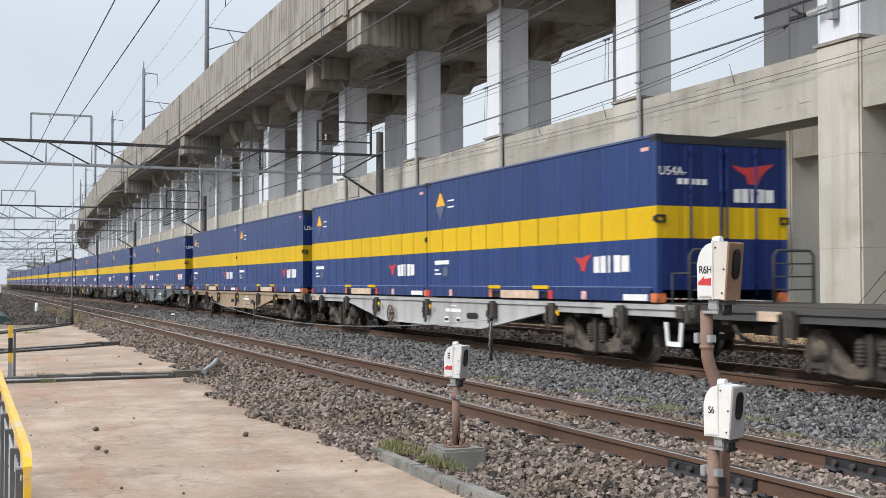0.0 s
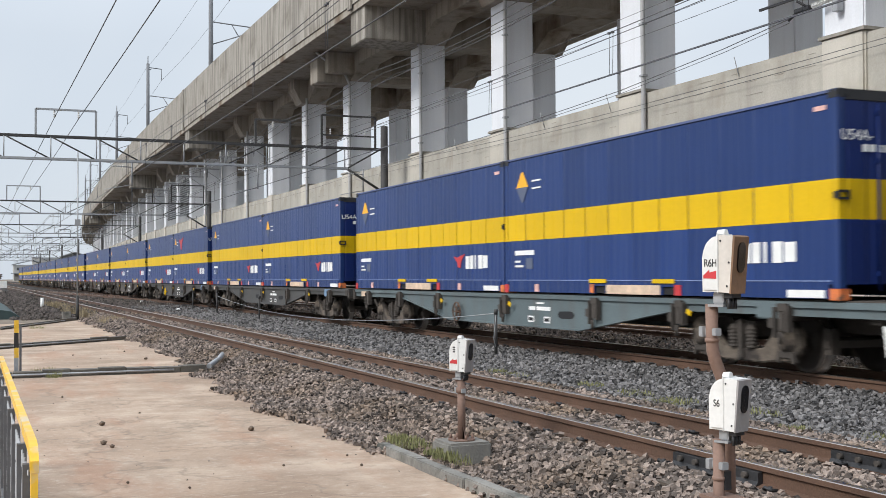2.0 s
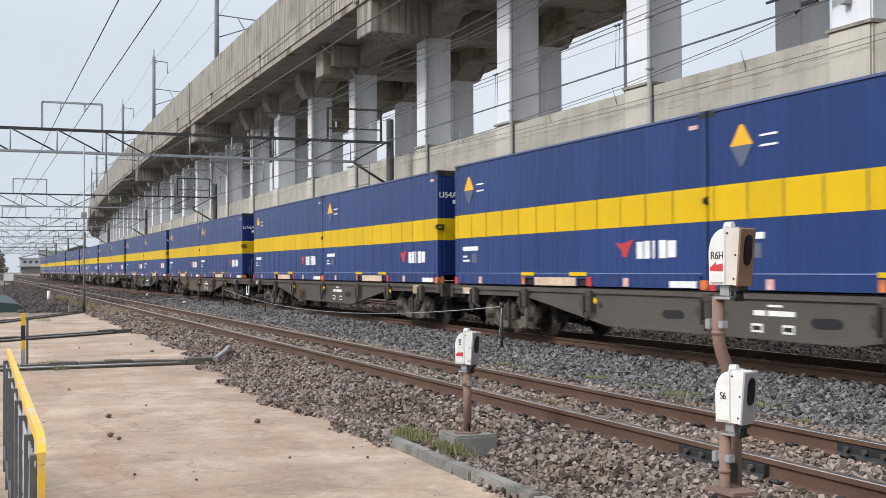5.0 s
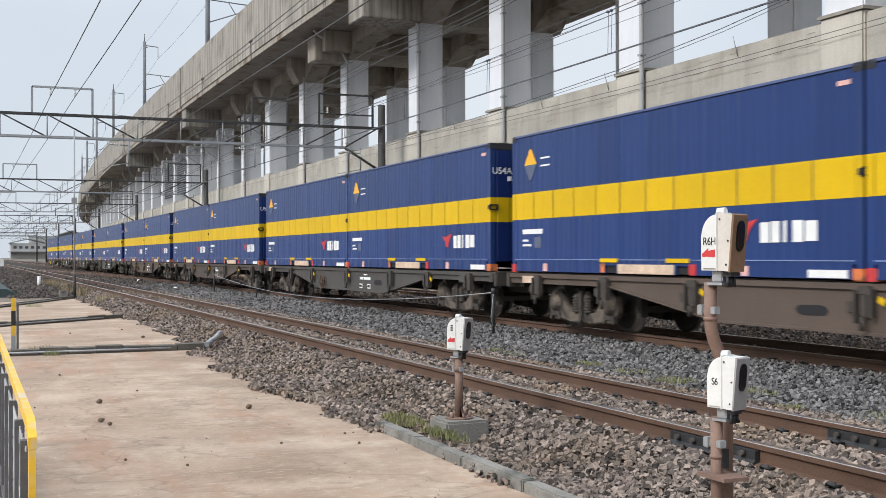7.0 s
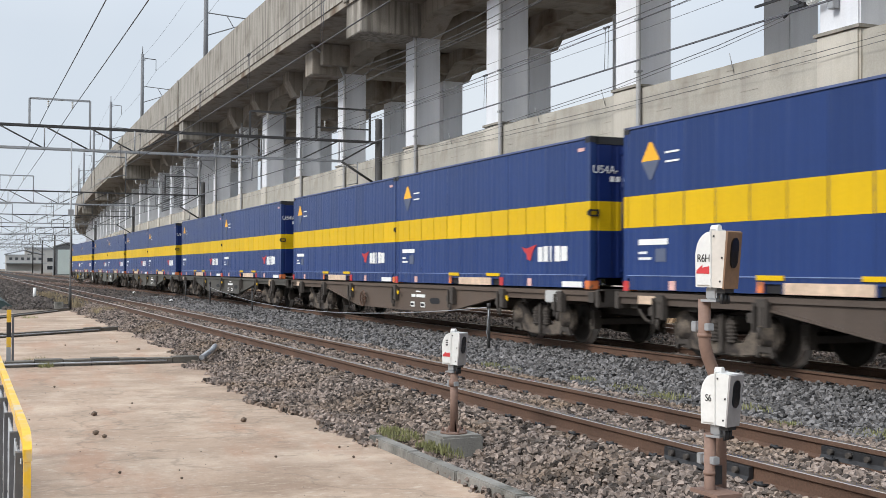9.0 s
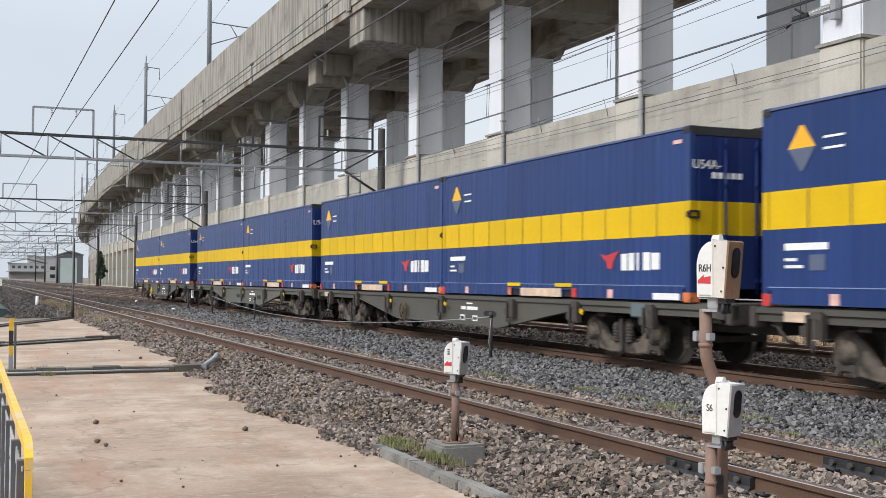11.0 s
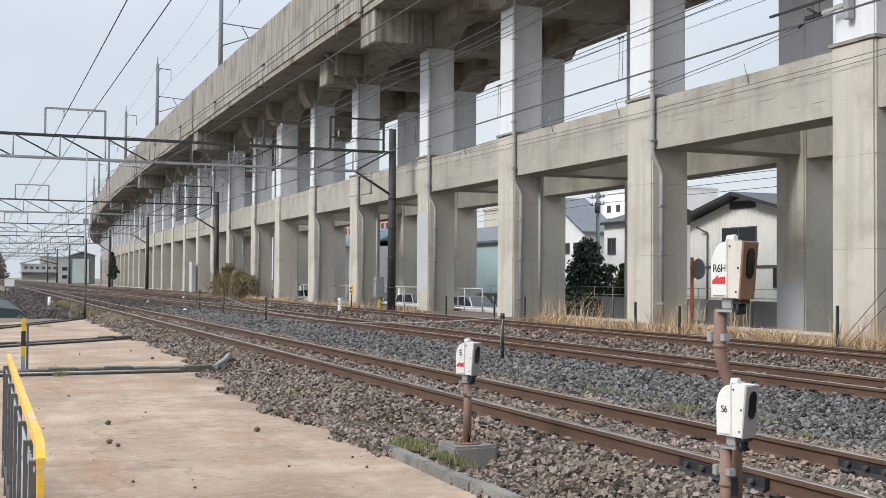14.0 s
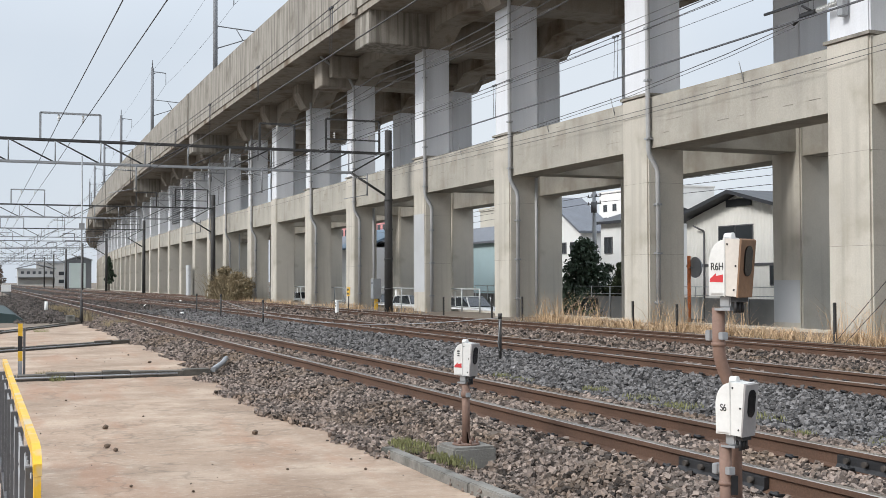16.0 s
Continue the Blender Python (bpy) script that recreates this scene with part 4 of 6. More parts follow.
def build_fence():
    f = thing("barrier_fence", (0, 0, 0), "grey mesh barrier fence with a chipped yellow top rail", "fence")
    bm = bmesh.new()
    y = -10.79
    path = [(4.5, .6), (4.56, .645), (4.66, .658), (9.7, .665)]
    B(bm, -4.55, -4.5, y - .015, y + .011, -.25, .597)
    for (sa, za), (sb, zb) in zip(path, path[1:]):
        prism(bm, [(-sa, za), (-sb, zb), (-sb, zb + .045), (-sa, za + .045)], "y", y - .018, y + .014)
    part("top_rail", bm, YELLOW_RAIL, f, "chipped yellow top rail")
    for s in (4.62, 5.2, 5.9, 6.6, 7.3, 8.0, 8.8, 9.6):
        part("post", box(-s - .02, -s + .02, y - .04, y - .0, -.27, .62), FENCE_GREY, f)
    part("lower_rail", box(-9.6, -4.55, y - .04, y - .01, -.08, -.04), FENCE_GREY, f)
    bm = bmesh.new()
    for s in np.arange(4.95, 9.2, .11):
        for d in (-1, 1):
            C(bm, (-s, y - .02, -.06), (-s - d * .36, y - .02, .6), .004, n=4)
    part("wire_mesh", bm, GALV, f, "thin diamond wire mesh")
    p = thing("striped_post", (-19.6, -10.34, -.25), "short yellow and black striped post on the paving", "post")
    for z0, z1, m in ((0, .3, GALV), (.3, .46, YELLOW_RAIL), (.46, .7, RUBBER), (.7, .9, YELLOW_RAIL)):
        part("band", box(-.03, .03, -.034, .034, z0, z1), m, p)
    part("back_post", box(-.03, .03, .046, .08, 0, .82), FENCE_GREY, p)
    p = thing("cabin_fence", (-9.9, -10.95, -.25), "low grey gate frame with diamond mesh", "gate")
    bm = bmesh.new()
    for a in ((-.03, .03, -1.2, -1.15, 0, .95), (-.03, .03, -.05, 0, 0, .95), (-.03, .03, -1.2, 0, .9, .95), (-.03, .03, -1.2, 0, .1, .14)):
        B(bm, *a)
    part("gate_frame", bm, GALV, p)
    bm = bmesh.new()
    for k in np.arange(-1.15, -.1, .09):
        C(bm, (0, k, .12), (0, min(k + .45, -.05), .9), .004, n=4)
        C(bm, (0, k, .9), (0, min(k + .45, -.05), .12), .004, n=4)
    part("mesh", bm, GALV, p)


# ---- lineside boxes ----
CAST_WHITE = material("chalky_white_casting", (0.66, 0.66, 0.64), 0.55, fine=(40, .05), coarse=(6, .1), streak=.25, streak_colour=(.45, .4, .34), bump=.1, bump_scale=50)
CREAM = material("cream_front_plate", (0.56, 0.52, 0.47), 0.6, fine=(40, .06), coarse=(6, .12), streak=.3, streak_colour=(.32, .22, .14))
BROWN = material("brown_rusted_housing", (0.20, 0.115, 0.065), 0.7, fine=(40, .12), coarse=(6, .25), bump=.2, bump_scale=50)
GREYB = material("grey_housing", (0.30, 0.285, 0.28), 0.6, fine=(40, .08), coarse=(6, .15))
PIPE_RUST = material("rusty_pipe", (0.20, 0.125, 0.095), 0.7, fine=(40, .12), coarse=(4, .25), bump=.15, bump_scale=50, wear=((.3, .25, .22), 5, .6, .76))
BLACK_GLASS = material("black_glass_lens", (0.008, 0.008, 0.01), 0.12, fine=(20, .02), coarse=(2, .02))
BLOCK = material("concrete_foot", (0.20, 0.19, 0.17), 0.95, fine=(40, .12), coarse=(4, .25), bump=.4, bump_scale=50)


def box_parts(parent, z, turn, side_mat, text, arrow, h=.30):
    """A domed white lineside box with a lens face: z is its foot."""
    k = h / .30
    m = pose(0, 0, z, 0, 0, turn) @ Matrix.Diagonal((k * .78, k * .78, k, 1))

    def put(name, bm, mat, label="", smooth=False):
        bm.transform(m)
        return part(name, bm, mat, parent, label, smooth)
    # hood: flat foot, upright back, domed shoulder
    o = [(-.115, 0), (-.118, .17)] + [(-.115 + .115 * (1 - math.cos(a)), .17 + .115 * math.sin(a)) for a in np.linspace(.2, math.pi / 2, 8)] + [(.01, .285), (.012, 0)]
    bm = bmesh.new()
    fs = prism(bm, o, "y", -.085, .085)
    bmesh.ops.bevel(bm, geom=[e for e in bm.edges if abs(e.verts[0].co.y - e.verts[1].co.y) < 1e-5], offset=.012, segments=2, affect="EDGES")
    put("hood", bm, CAST_WHITE)
    bm = bmesh.new()
    B(bm, .0, .014, -.092, .092, -.004, .296, bevel=.004)
    C(bm, (-.035, 0, .293), (.024, 0, .296), .026, n=14)
    put("seam_band", bm, CAST_WHITE)
    bm = bmesh.new()
    prism(bm, [(.014, .0), (.092, -.004), (.122, .285), (.014, .29)], "y", -.084, .084)
    put("front_housing", bm, CREAM if side_mat is BROWN else CAST_WHITE)
    bm = bmesh.new()
    prism(bm, [(.093, -.008), (.104, -.008), (.138, .28), (.123, .287)], "y", -.088, .088)
    put("lens_plate", bm, side_mat)
    bm = bmesh.new()
    ov = [(.043 * math.cos(a), .175 + .034 * (1 if math.sin(a) > 0 else -1) + .043 * math.sin(a)) for a in np.linspace(0, 2 * math.pi, 25)[:-1]]
    prism(bm, ov, "x", .094, .112)
    for v in bm.verts:
        v.co.x += (v.co.z) * .118 + .004
    put("lens", bm, BLACK_GLASS)
    bm = bmesh.new()
    B(bm, -.06, .02, -.04, .04, -.06, .0, bevel=.006)
    B(bm, -.085, .03, -.06, .06, -.075, -.062)
    put("mount", bm, GALV)
    bm = bmesh.new()
    B(bm, .03, .09, -.05, .06, -.03, -.006)
    put("gland_plate", bm, STEEL_BLACK)
    for y in (-.04, 0, .04):
        put("cable_gland", rod((.06, y, -.085), (.06, y, -.032), .012, n=6), STEEL_BLACK)
    bm = bmesh.new()
    for x, zz in ((.03, .26), (.075, .03), (.09, .15)):
        put("screw", rod((x, -.09, zz), (x, -.083, zz), .006, n=6), STEEL_BLACK)
    if text:
        lettering("painted_code", text, .056, RUBBER, parent, m @ pose(-.046, -.0865, .13, 90, 0, 0), "black stencilled code", .95)
    else:
        bm = bmesh.new()
        for zz in (.17, .19, .21):
            B(bm, -.06, -.03, -.0875, -.0855, zz, zz + .012)
        put("faint_writing", bm, RUBBER)
    if arrow:
        bm = bmesh.new()
        prism(bm, [(-.1, .085), (-.055, .115), (-.055, .1), (-.004, .108), (-.004, .068), (-.055, .07), (-.1, .07)], "y", -.0875, -.0855)
        put("red_arrow", bm, RED_PAINT)


def clamp(parent, x, y, z):
    bm = bmesh.new()
    B(bm, x - .075, x - .035, y - .035, y + .01, z - .028, z + .028, bevel=.004)
    B(bm, x - .045, x + .06, y - .02, y + .02, z - .02, z + .02, bevel=.003)
    part("clamp", bm, GALV, parent)


def build_boxes():
    # double box: one on a bent pipe over the other
    b = thing("lineside_box", (-5.05, -7.28, -.22), "two white domed lineside boxes on a bent rusty pipe stand", "signal box")
    o = .22
    box_parts(b, 1.235 + o, 22, BROWN, "R6H", True, .315)
    bm = bmesh.new()
    tube(bm, [(-.07, -.03, 1.17 + o), (-.07, -.03, .98 + o), (-.071, -.026, .92 + o), (-.076, -.005, .86 + o), (-.086, .055, .74 + o), (-.09, .08, .68 + o), (-.09, .088, .62 + o), (-.09, .088, -.05)], .034, 14)
    C(bm, (-.07, -.03, .965 + o), (-.07, -.03, .985 + o), .039, n=14)
    part("bent_pipe", bm, PIPE_RUST, b, smooth=False)
    clamp(b, -.07, -.03, 1.02 + o)
    sub = part("lower_box", box(-.02, .02, -.02, .02, .4, .5), STEEL_BLACK, b)
    box_parts(sub, .505 + o, 22, GREYB, "S6", False, .285)
    for ch in list(sub.children):
        ch.location.x += .03
    bm = bmesh.new()
    C(bm, (-.02, -.03, .0), (-.02, -.03, .45 + o), .032, n=14)
    C(bm, (-.02, -.03, .23 + o), (-.02, -.03, .25 + o), .037, n=14)
    B(bm, -.1, .14, -.1, .06, .13 + o, .15 + o)
    part("lower_pipe", bm, PIPE_RUST, b)
    clamp(b, -.02, -.03, .31 + o)
    part("foot_block", box(-.18, .2, -.22, .15, -.2, .06, bevel=.02), BLOCK, b)
    b = thing("lineside_box", (-9.12, -7.06, -.3), "white domed lineside box on a rusty pipe above a concrete foot", "signal box")
    bm = bmesh.new()
    B(bm, -.2, .2, -.2, .2, 0, .2, bevel=.02)
    part("concrete_foot", bm, BLOCK, b)
    bm = bmesh.new()
    C(bm, (0, 0, .2), (0, 0, .74), .035, n=12)
    C(bm, (0, 0, .2), (0, 0, .215), .12, n=14)
    for a in range(0, 360, 60):
        c, s = math.cos(radians(a)), math.sin(radians(a))
        prism(bm, [(.035, .21), (.09, .215), (.035, .32)], "y", -.004, .004)
        C(bm, (.095 * c, .095 * s, .21), (.095 * c, .095 * s, .25), .012, n=6)
    C(bm, (0, 0, .61), (0, 0, .66), .045, n=12)
    part("pipe", bm, PIPE_RUST, b)
    clamp(b, 0, 0, .63)
    box_parts(b, .8, 35, GREYB, "", True, .29)
    # thin posts with a hand line along the middle track
    for s, y, h in ((19.41, -1.9, .95), (39.1, -1.75, .92), (46.5, -1.75, 1.05), (52, -1.75, 1.02)):
        p = thing("lineside_post", (-s, y, -.25), "thin dark steel post standing in the ballast", "post", "posts between the tracks")
        bm = bmesh.new()
        C(bm, (0, 0, 0), (0, 0, h - .06), .032, n=8)
        part("shaft", bm, POLE_DARK, p)
        part("cap", rod((0, 0, h - .1), (0, 0, h), .042, n=8), POLE_DARK, p)
        if s < 20:
            bm = bmesh.new()
            tube(bm, [(.05, -.02, h - .1), (.07, -.05, h - .3), (.03, -.06, h - .55), (.05, -.03, h - .7)], .008, 6)
            part("loose_cord", bm, GALV, p)
    bm = bmesh.new()
    pts = []
    for f in np.linspace(0, 1, 17):
        s = 19.41 + (46.5 - 19.41) * f
        pts.append((-s, -1.9 + .15 * f, .62 - .75 * 4 * f * (1 - f) * .62 - .05 * f))
    tube(bm, pts, .009, 6)
    tagged(part("slack_cord", bm, GALV), "pale slack cord hung between thin posts", "cord")


# ---- rail joints and clips ----
def build_rail_fittings():
    for s0, y, z in ((6.25, -6.09, .05), (5.85, -4.95, .05)):
        j = thing("rail_joint", (-s0, y, z), "black insulated joint bars bolted to the rail", "rail joint", "rail joints")
        for sg in (-1, 1):
            bm = bmesh.new()
            prism(bm, [(.012 * sg, -.045), (.05 * sg, -.05), (.05 * sg, -.11), (.07 * sg, -.14), (.012 * sg, -.13)], "x", -1.0, 0)
            part("joint_bar", bm, STEEL_BLACK, j)
            for k in range(5):
                part("bolt", rod((-.12 - k * .19, .05 * sg, -.08), (-.12 - k * .19, .085 * sg, -.08), .024, n=6), UNDER, j)
    t = [o for o in bpy.data.objects if o.name.startswith("railway_track")]

    def clip():
        bm = bmesh.new()
        B(bm, -.05, .05, -.05, .05, 0, .012)
        tube(bm, [(-.04, .03, .015), (-.03, -.03, .035), (.0, -.045, .05), (.03, -.03, .035), (.04, .03, .03)], .011, 6)
        C(bm, (0, 0, 0), (0, 0, .05), .016, n=6)
        return bm
    me = None
    for code, y, z, seed in TRACKS[:2]:
        par = t[0] if code == "A" else t[1]
        for s in np.arange(-2, 34 if code == "A" else 30, .62):
            for sg in (-1, 1):
                for e in ((-1, 1) if code == "A" else (-1,)):
                    cached("rail_clip", "clip", clip, STEEL_BLACK, par, pose(-s, y + sg * .566 + e * .105, z - .156, 0, 0, 0 if e < 0 else 180))


# ---- ballast stones ----
def stones(name, count, s0, s1, y0, y1, size, mat, label, seed, density=lambda s, y: 1.0, clear=True):
    rng = np.random.default_rng(seed)
    base = np.array([[-1, -.7, -.6], [1, -.8, -.5], [.9, .8, -.6], [-.9, .9, -.5], [-.7, -.6, .6], [.7, -.5, .75], [.6, .7, .6], [-.8, .5, .8]])
    quads = np.array([[0, 3, 2, 1], [4, 5, 6, 7], [0, 1, 5, 4], [1, 2, 6, 5], [2, 3, 7, 6], [3, 0, 4, 7]])
    u = rng.random(count * 2)
    s = s0 * (s1 / s0) ** u
    y = y0 + (y1 - y0) * rng.random(count * 2)
    keep = np.ones(len(s), bool)
    if clear:
        for _, ty, tz, _ in TRACKS:
            for sg in (-1, 1):
                keep &= np.abs(y - (ty + sg * .566)) > .085
            inside = np.abs(y - ty) < 1.05
            on = np.abs((s + 2 + .31) % .62 - .31) < .12
            keep &= ~(inside & on & (np.abs(y - ty) < .62) & (rng.random(len(s)) > .85))
    keep &= rng.random(len(s)) < np.array([density(a, b) for a, b in zip(s, y)])
    s, y = s[keep][:count], y[keep][:count]
    n = len(s)
    z = np.interp(y, [-8.2, -7.5] + [b[0] for b in BED[1:]], [-.25, -.25] + [b[1] for b in BED[1:]])
    r = size * (0.55 + .75 * rng.random(n)) * (1 + np.clip((s - 14) / 60, 0, 1))
    a, b = rng.random(n) * 6.283, rng.random(n) * 2.0 - 1.0
    sc = np.stack([r * (.7 + .7 * rng.random(n)), r * (.6 + .5 * rng.random(n)), r * (.55 + .5 * rng.random(n))], 1)
    v = base[None] * sc[:, None] * (1 + .35 * (rng.random((n, 8, 1)) - .5)) + r[:, None, None] * .25 * (rng.random((n, 8, 3)) - .5)
    ca, sa, cb, sb = np.cos(a)[:, None], np.sin(a)[:, None], np.cos(b)[:, None], np.sin(b)[:, None]
    x1 = v[..., 0] * cb - v[..., 2] * sb
    z1 = v[..., 0] * sb + v[..., 2] * cb
    x2 = x1 * ca - v[..., 1] * sa
    y2 = x1 * sa + v[..., 1] * ca
    out = np.stack([x2 - s[:, None], y2 + y[:, None], z1 + (z - .3 * r + 1.9 * r * rng.random(n))[:, None]], -1).reshape(-1, 3)
    faces = (quads[None] + 8 * np.arange(n)[:, None, None]).reshape(-1, 4)
    me = bpy.data.meshes.new(name)
    me.vertices.add(len(out))
    me.vertices.foreach_set("co", out.ravel())
    me.loops.add(faces.size)
    me.loops.foreach_set("vertex_index", faces.ravel().astype(np.int32))
    me.polygons.add(len(faces))
    me.polygons.foreach_set("loop_start", np.arange(0, faces.size, 4, dtype=np.int32))
    me.polygons.foreach_set("use_smooth", np.zeros(len(faces), bool))
    me.update(calc_edges=True)
    me.materials.append(mat)
    tagged(new(name, me), label, "ballast", kind="stuff")


def spill(s, y):
    """Stones thin out over the ragged edge of the paving."""
    edge = -7.5 - .32 * math.exp(-((s - 14) / 3.5) ** 2) + (.25 if s > 19 else 0) + .1 * math.sin(s * 2.3) + .06 * math.sin(s * 5.1)
    return 1.0 if y > edge else max(0.0, .6 - (edge - y) * 6)


def build_stones():
    stones("ballast_stones", 104000, 4.2, 48, -7.95, -3.7, .0235, STONE, "brown-grey angular ballast stones beside and between the rails", 1, spill)
    stones("grey_ballast_stones", 46000, 7, 60, -3.8, -.7, .027, STONE_GREY, "blue-grey angular ballast stones between two tracks", 2)
    stones("far_ballast_stones", 20000, 12, 70, -.6, 7.0, .032, STONE, "brown-grey ballast stones around the far tracks", 3)
    stones("distant_ballast_stones", 24000, 48, 150, -7.6, 7.0, .028, STONE_FAR, "dark grey ballast stones around the far junction", 6)
    stones("verge_stones", 7000, 46, 130, -9.6, -7.2, .03, STONE_FAR, "brown stones strewn over the earth verge", 12, clear=False)
    stones("grit", 160, 5.5, 30, -10.6, -7.6, .006, STONE, "fine grit strewn over the paving", 9, clear=False)


# ---- grass ----
def blades(name, spots, count, height, spread, width, mat, label, seed, category="grass", lean=.5):
    """Many thin bent blades round the given (s, y, z, radius) spots."""
    rng = np.random.default_rng(seed)
    sp = np.array(spots)
    i = rng.integers(0, len(sp), count)
    ang, rad = rng.random(count) * 6.283, np.sqrt(rng.random(count)) * sp[i, 3]
    x, y, z = -sp[i, 0] + rad * np.cos(ang) * spread, sp[i, 1] + rad * np.sin(ang), sp[i, 2]
    h = height * (.35 + .9 * rng.random(count))
    d = rng.random(count) * 6.283
    ln = lean * h * rng.random(count)
    w = width * (.6 + .8 * rng.random(count))
    px, py = -np.sin(d) * w, np.cos(d) * w
    z0 = np.zeros(count)
    P = [(x - px, y - py, z), (x + px, y + py, z), (x + px * .7 + ln * .35 * np.cos(d), y + py * .7 + ln * .35 * np.sin(d), z + h * .6), (x - px * .7 + ln * .35 * np.cos(d), y - py * .7 + ln * .35 * np.sin(d), z + h * .6), (x + ln * np.cos(d), y + ln * np.sin(d), z + h)]
    V = np.stack([np.stack(p, -1) for p in P], 1).reshape(-1, 3)
    me = bpy.data.meshes.new(name)
    o = 5 * np.arange(count)
    tri = np.concatenate([np.stack([o, o + 1, o + 2], 1), np.stack([o, o + 2, o + 3], 1), np.stack([o + 3, o + 2, o + 4], 1)])
    me.vertices.add(len(V))
    me.vertices.foreach_set("co", V.ravel())
    me.loops.add(tri.size)
    me.loops.foreach_set("vertex_index", tri.ravel().astype(np.int32))
    me.polygons.add(len(tri))
    me.polygons.foreach_set("loop_start", np.arange(0, tri.size, 3, dtype=np.int32))
    me.update(calc_edges=True)
    me.materials.append(mat)
    return tagged(new(name, me), label, category, kind="stuff")


def leaf_cloud(name, clumps, per, leaf, mat, parent, seed):
    rng = np.random.default_rng(seed)
    c = np.array(clumps)
    n = len(c) * per
    i = np.repeat(np.arange(len(c)), per)
    d = rng.normal(size=(n, 3))
    d /= np.linalg.norm(d, axis=1)[:, None]
    p = c[i, :3] + d * (c[i, 3] * (.35 + .65 * rng.random(n)))[:, None] * [1, 1, .7]
    a, b = rng.normal(size=(n, 3)), rng.normal(size=(n, 3))
    a *= leaf / np.linalg.norm(a, axis=1)[:, None]
    b *= leaf * .6 / np.linalg.norm(b, axis=1)[:, None]
    V = np.stack([p - a, p + b, p + a, p - b], 1).reshape(-1, 3)
    me = bpy.data.meshes.new(name)
    q = np.arange(4 * n)
    me.vertices.add(4 * n)
    me.vertices.foreach_set("co", V.ravel())
    me.loops.add(4 * n)
    me.loops.foreach_set("vertex_index", q.astype(np.int32))
    me.polygons.add(n)
    me.polygons.foreach_set("loop_start", np.arange(0, 4 * n, 4, dtype=np.int32))
    me.update(calc_edges=True)
    me.materials.append(mat)
    ob = new(name, me)
    ob.parent = parent
    return ob


STRAW = material("dry_straw", (0.56, 0.40, 0.25), 0.9, fine=(10, .15), coarse=(.8, .25), random_tone=.3)
GREEN = material("weed_green", (0.2, 0.2, 0.085), 0.85, fine=(10, .15), coarse=(.8, .3), random_tone=.35)
BUSH = material("dull_bush", (0.27, 0.215, 0.13), 0.9, fine=(10, .15), coarse=(.8, .3), random_tone=.4)


def build_grass():
    rnd = random.Random(31)
    dry = []
    for i in range(150):
        s = 14 + 22 * rnd.random() ** .9
        dry.append((s, 6.75 + 1.0 * rnd.random(), -.12, .3 + .3 * rnd.random()))
    blades("dry_grass", dry, 6500, .28, 1.2, .006, STRAW, "straw-coloured dry grass strip below the columns", 4, lean=2.4)
    tall = [(s, 7.3 + .5 * rnd.random(), -.1, .45) for s in (18, 19.5, 21, 25, 27.5, 28.5, 33, 34, 35, 36)]
    blades("tall_dry_grass", tall, 650, .95, 1.6, .006, STRAW, "tall dry grass stalks against the columns", 5, lean=1.6)
    more = [(46 + 40 * rnd.random(), 6.9 + .5 * rnd.random(), -.15, .4) for _ in range(60)]
    blades("sparse_dry_grass", more, 1100, .35, 1.5, .01, STRAW, "sparse dry grass beside the far track", 6, lean=.9)
    green = [(7.2 + 9 * rnd.random() ** 1.2, -3.85 + .6 * rnd.random(), -.15, .08 + .16 * rnd.random()) for _ in range(17)]
    blades("weeds", green, 2600, .05, 1.8, .0045, GREEN, "low green weeds in the ballast between tracks", 7)
    near = [(9.4 + .8 * rnd.random(), -7.42 + .2 * rnd.random(), -.2, .1) for _ in range(14)] + [(8.5 + .6 * rnd.random(), -7.38 + .12 * rnd.random(), -.2, .09) for _ in range(12)]
    blades("weeds_by_foot", near, 1100, .055, 1.3, .004, GREEN, "green weeds round a concrete foot and kerb", 8)
    tufts = [(38, -9.1, -.25, .25), (20.2, -9.9, -.25, .2), (19.1, -9.8, -.25, .12)]
    blades("tufts", tufts, 420, .1, 1.2, .003, GREEN, "small weed tufts growing in paving joints", 9)
    bs = [(84 + 1.1 * k + rnd.random(), 7.2 + rnd.uniform(-.4, .4), -.2, .9) for k in range(9)]
    blades("bush", bs, 1800, 2.2, 1.4, .012, BUSH, "brown stalks in an overgrown bush beside the viaduct", 10, "bush", 1.6)
    bush = thing("shrub", (-88.5, 7.2, -.2), "tangled brown-green shrub against the viaduct columns", "bush")
    clumps = [(rnd.uniform(-4.6, 4.6), rnd.uniform(-.6, .6), 0, 0) for _ in range(34)]
    clumps = [(x, y, (.3 + 2.2 * rnd.random()) * (1 - (x / 5.6) ** 2), .45 + .35 * rnd.random()) for x, y, _, _ in clumps]
    leaf_cloud("crown", clumps, 330, .1, BUSH, bush, 14)
    verge = [(40 + 30 * rnd.random(), -6.9 + .6 * rnd.random(), -.2, .4) for _ in range(40)]
    blades("verge_grass", verge, 2600, .22, 1.6, .008, BUSH, "brown weeds along the far edge of the paving", 12)


# ---- overhead line ----
PORCELAIN = material("white_porcelain", (0.7, 0.7, 0.68), 0.25, fine=(20, .03), coarse=(3, .05))


def insulator(bm, p, q, n=4, r=.07):
    p, q = Vector(p), Vector(q)
    C(bm, p, q, r * .35, n=8)
    for k in range(n):
        c = p + (q - p) * ((k + .5) / n)
        d = (q - p).normalized() * .018
        C(bm, c - d, c + d, r, r * .6, n=10)


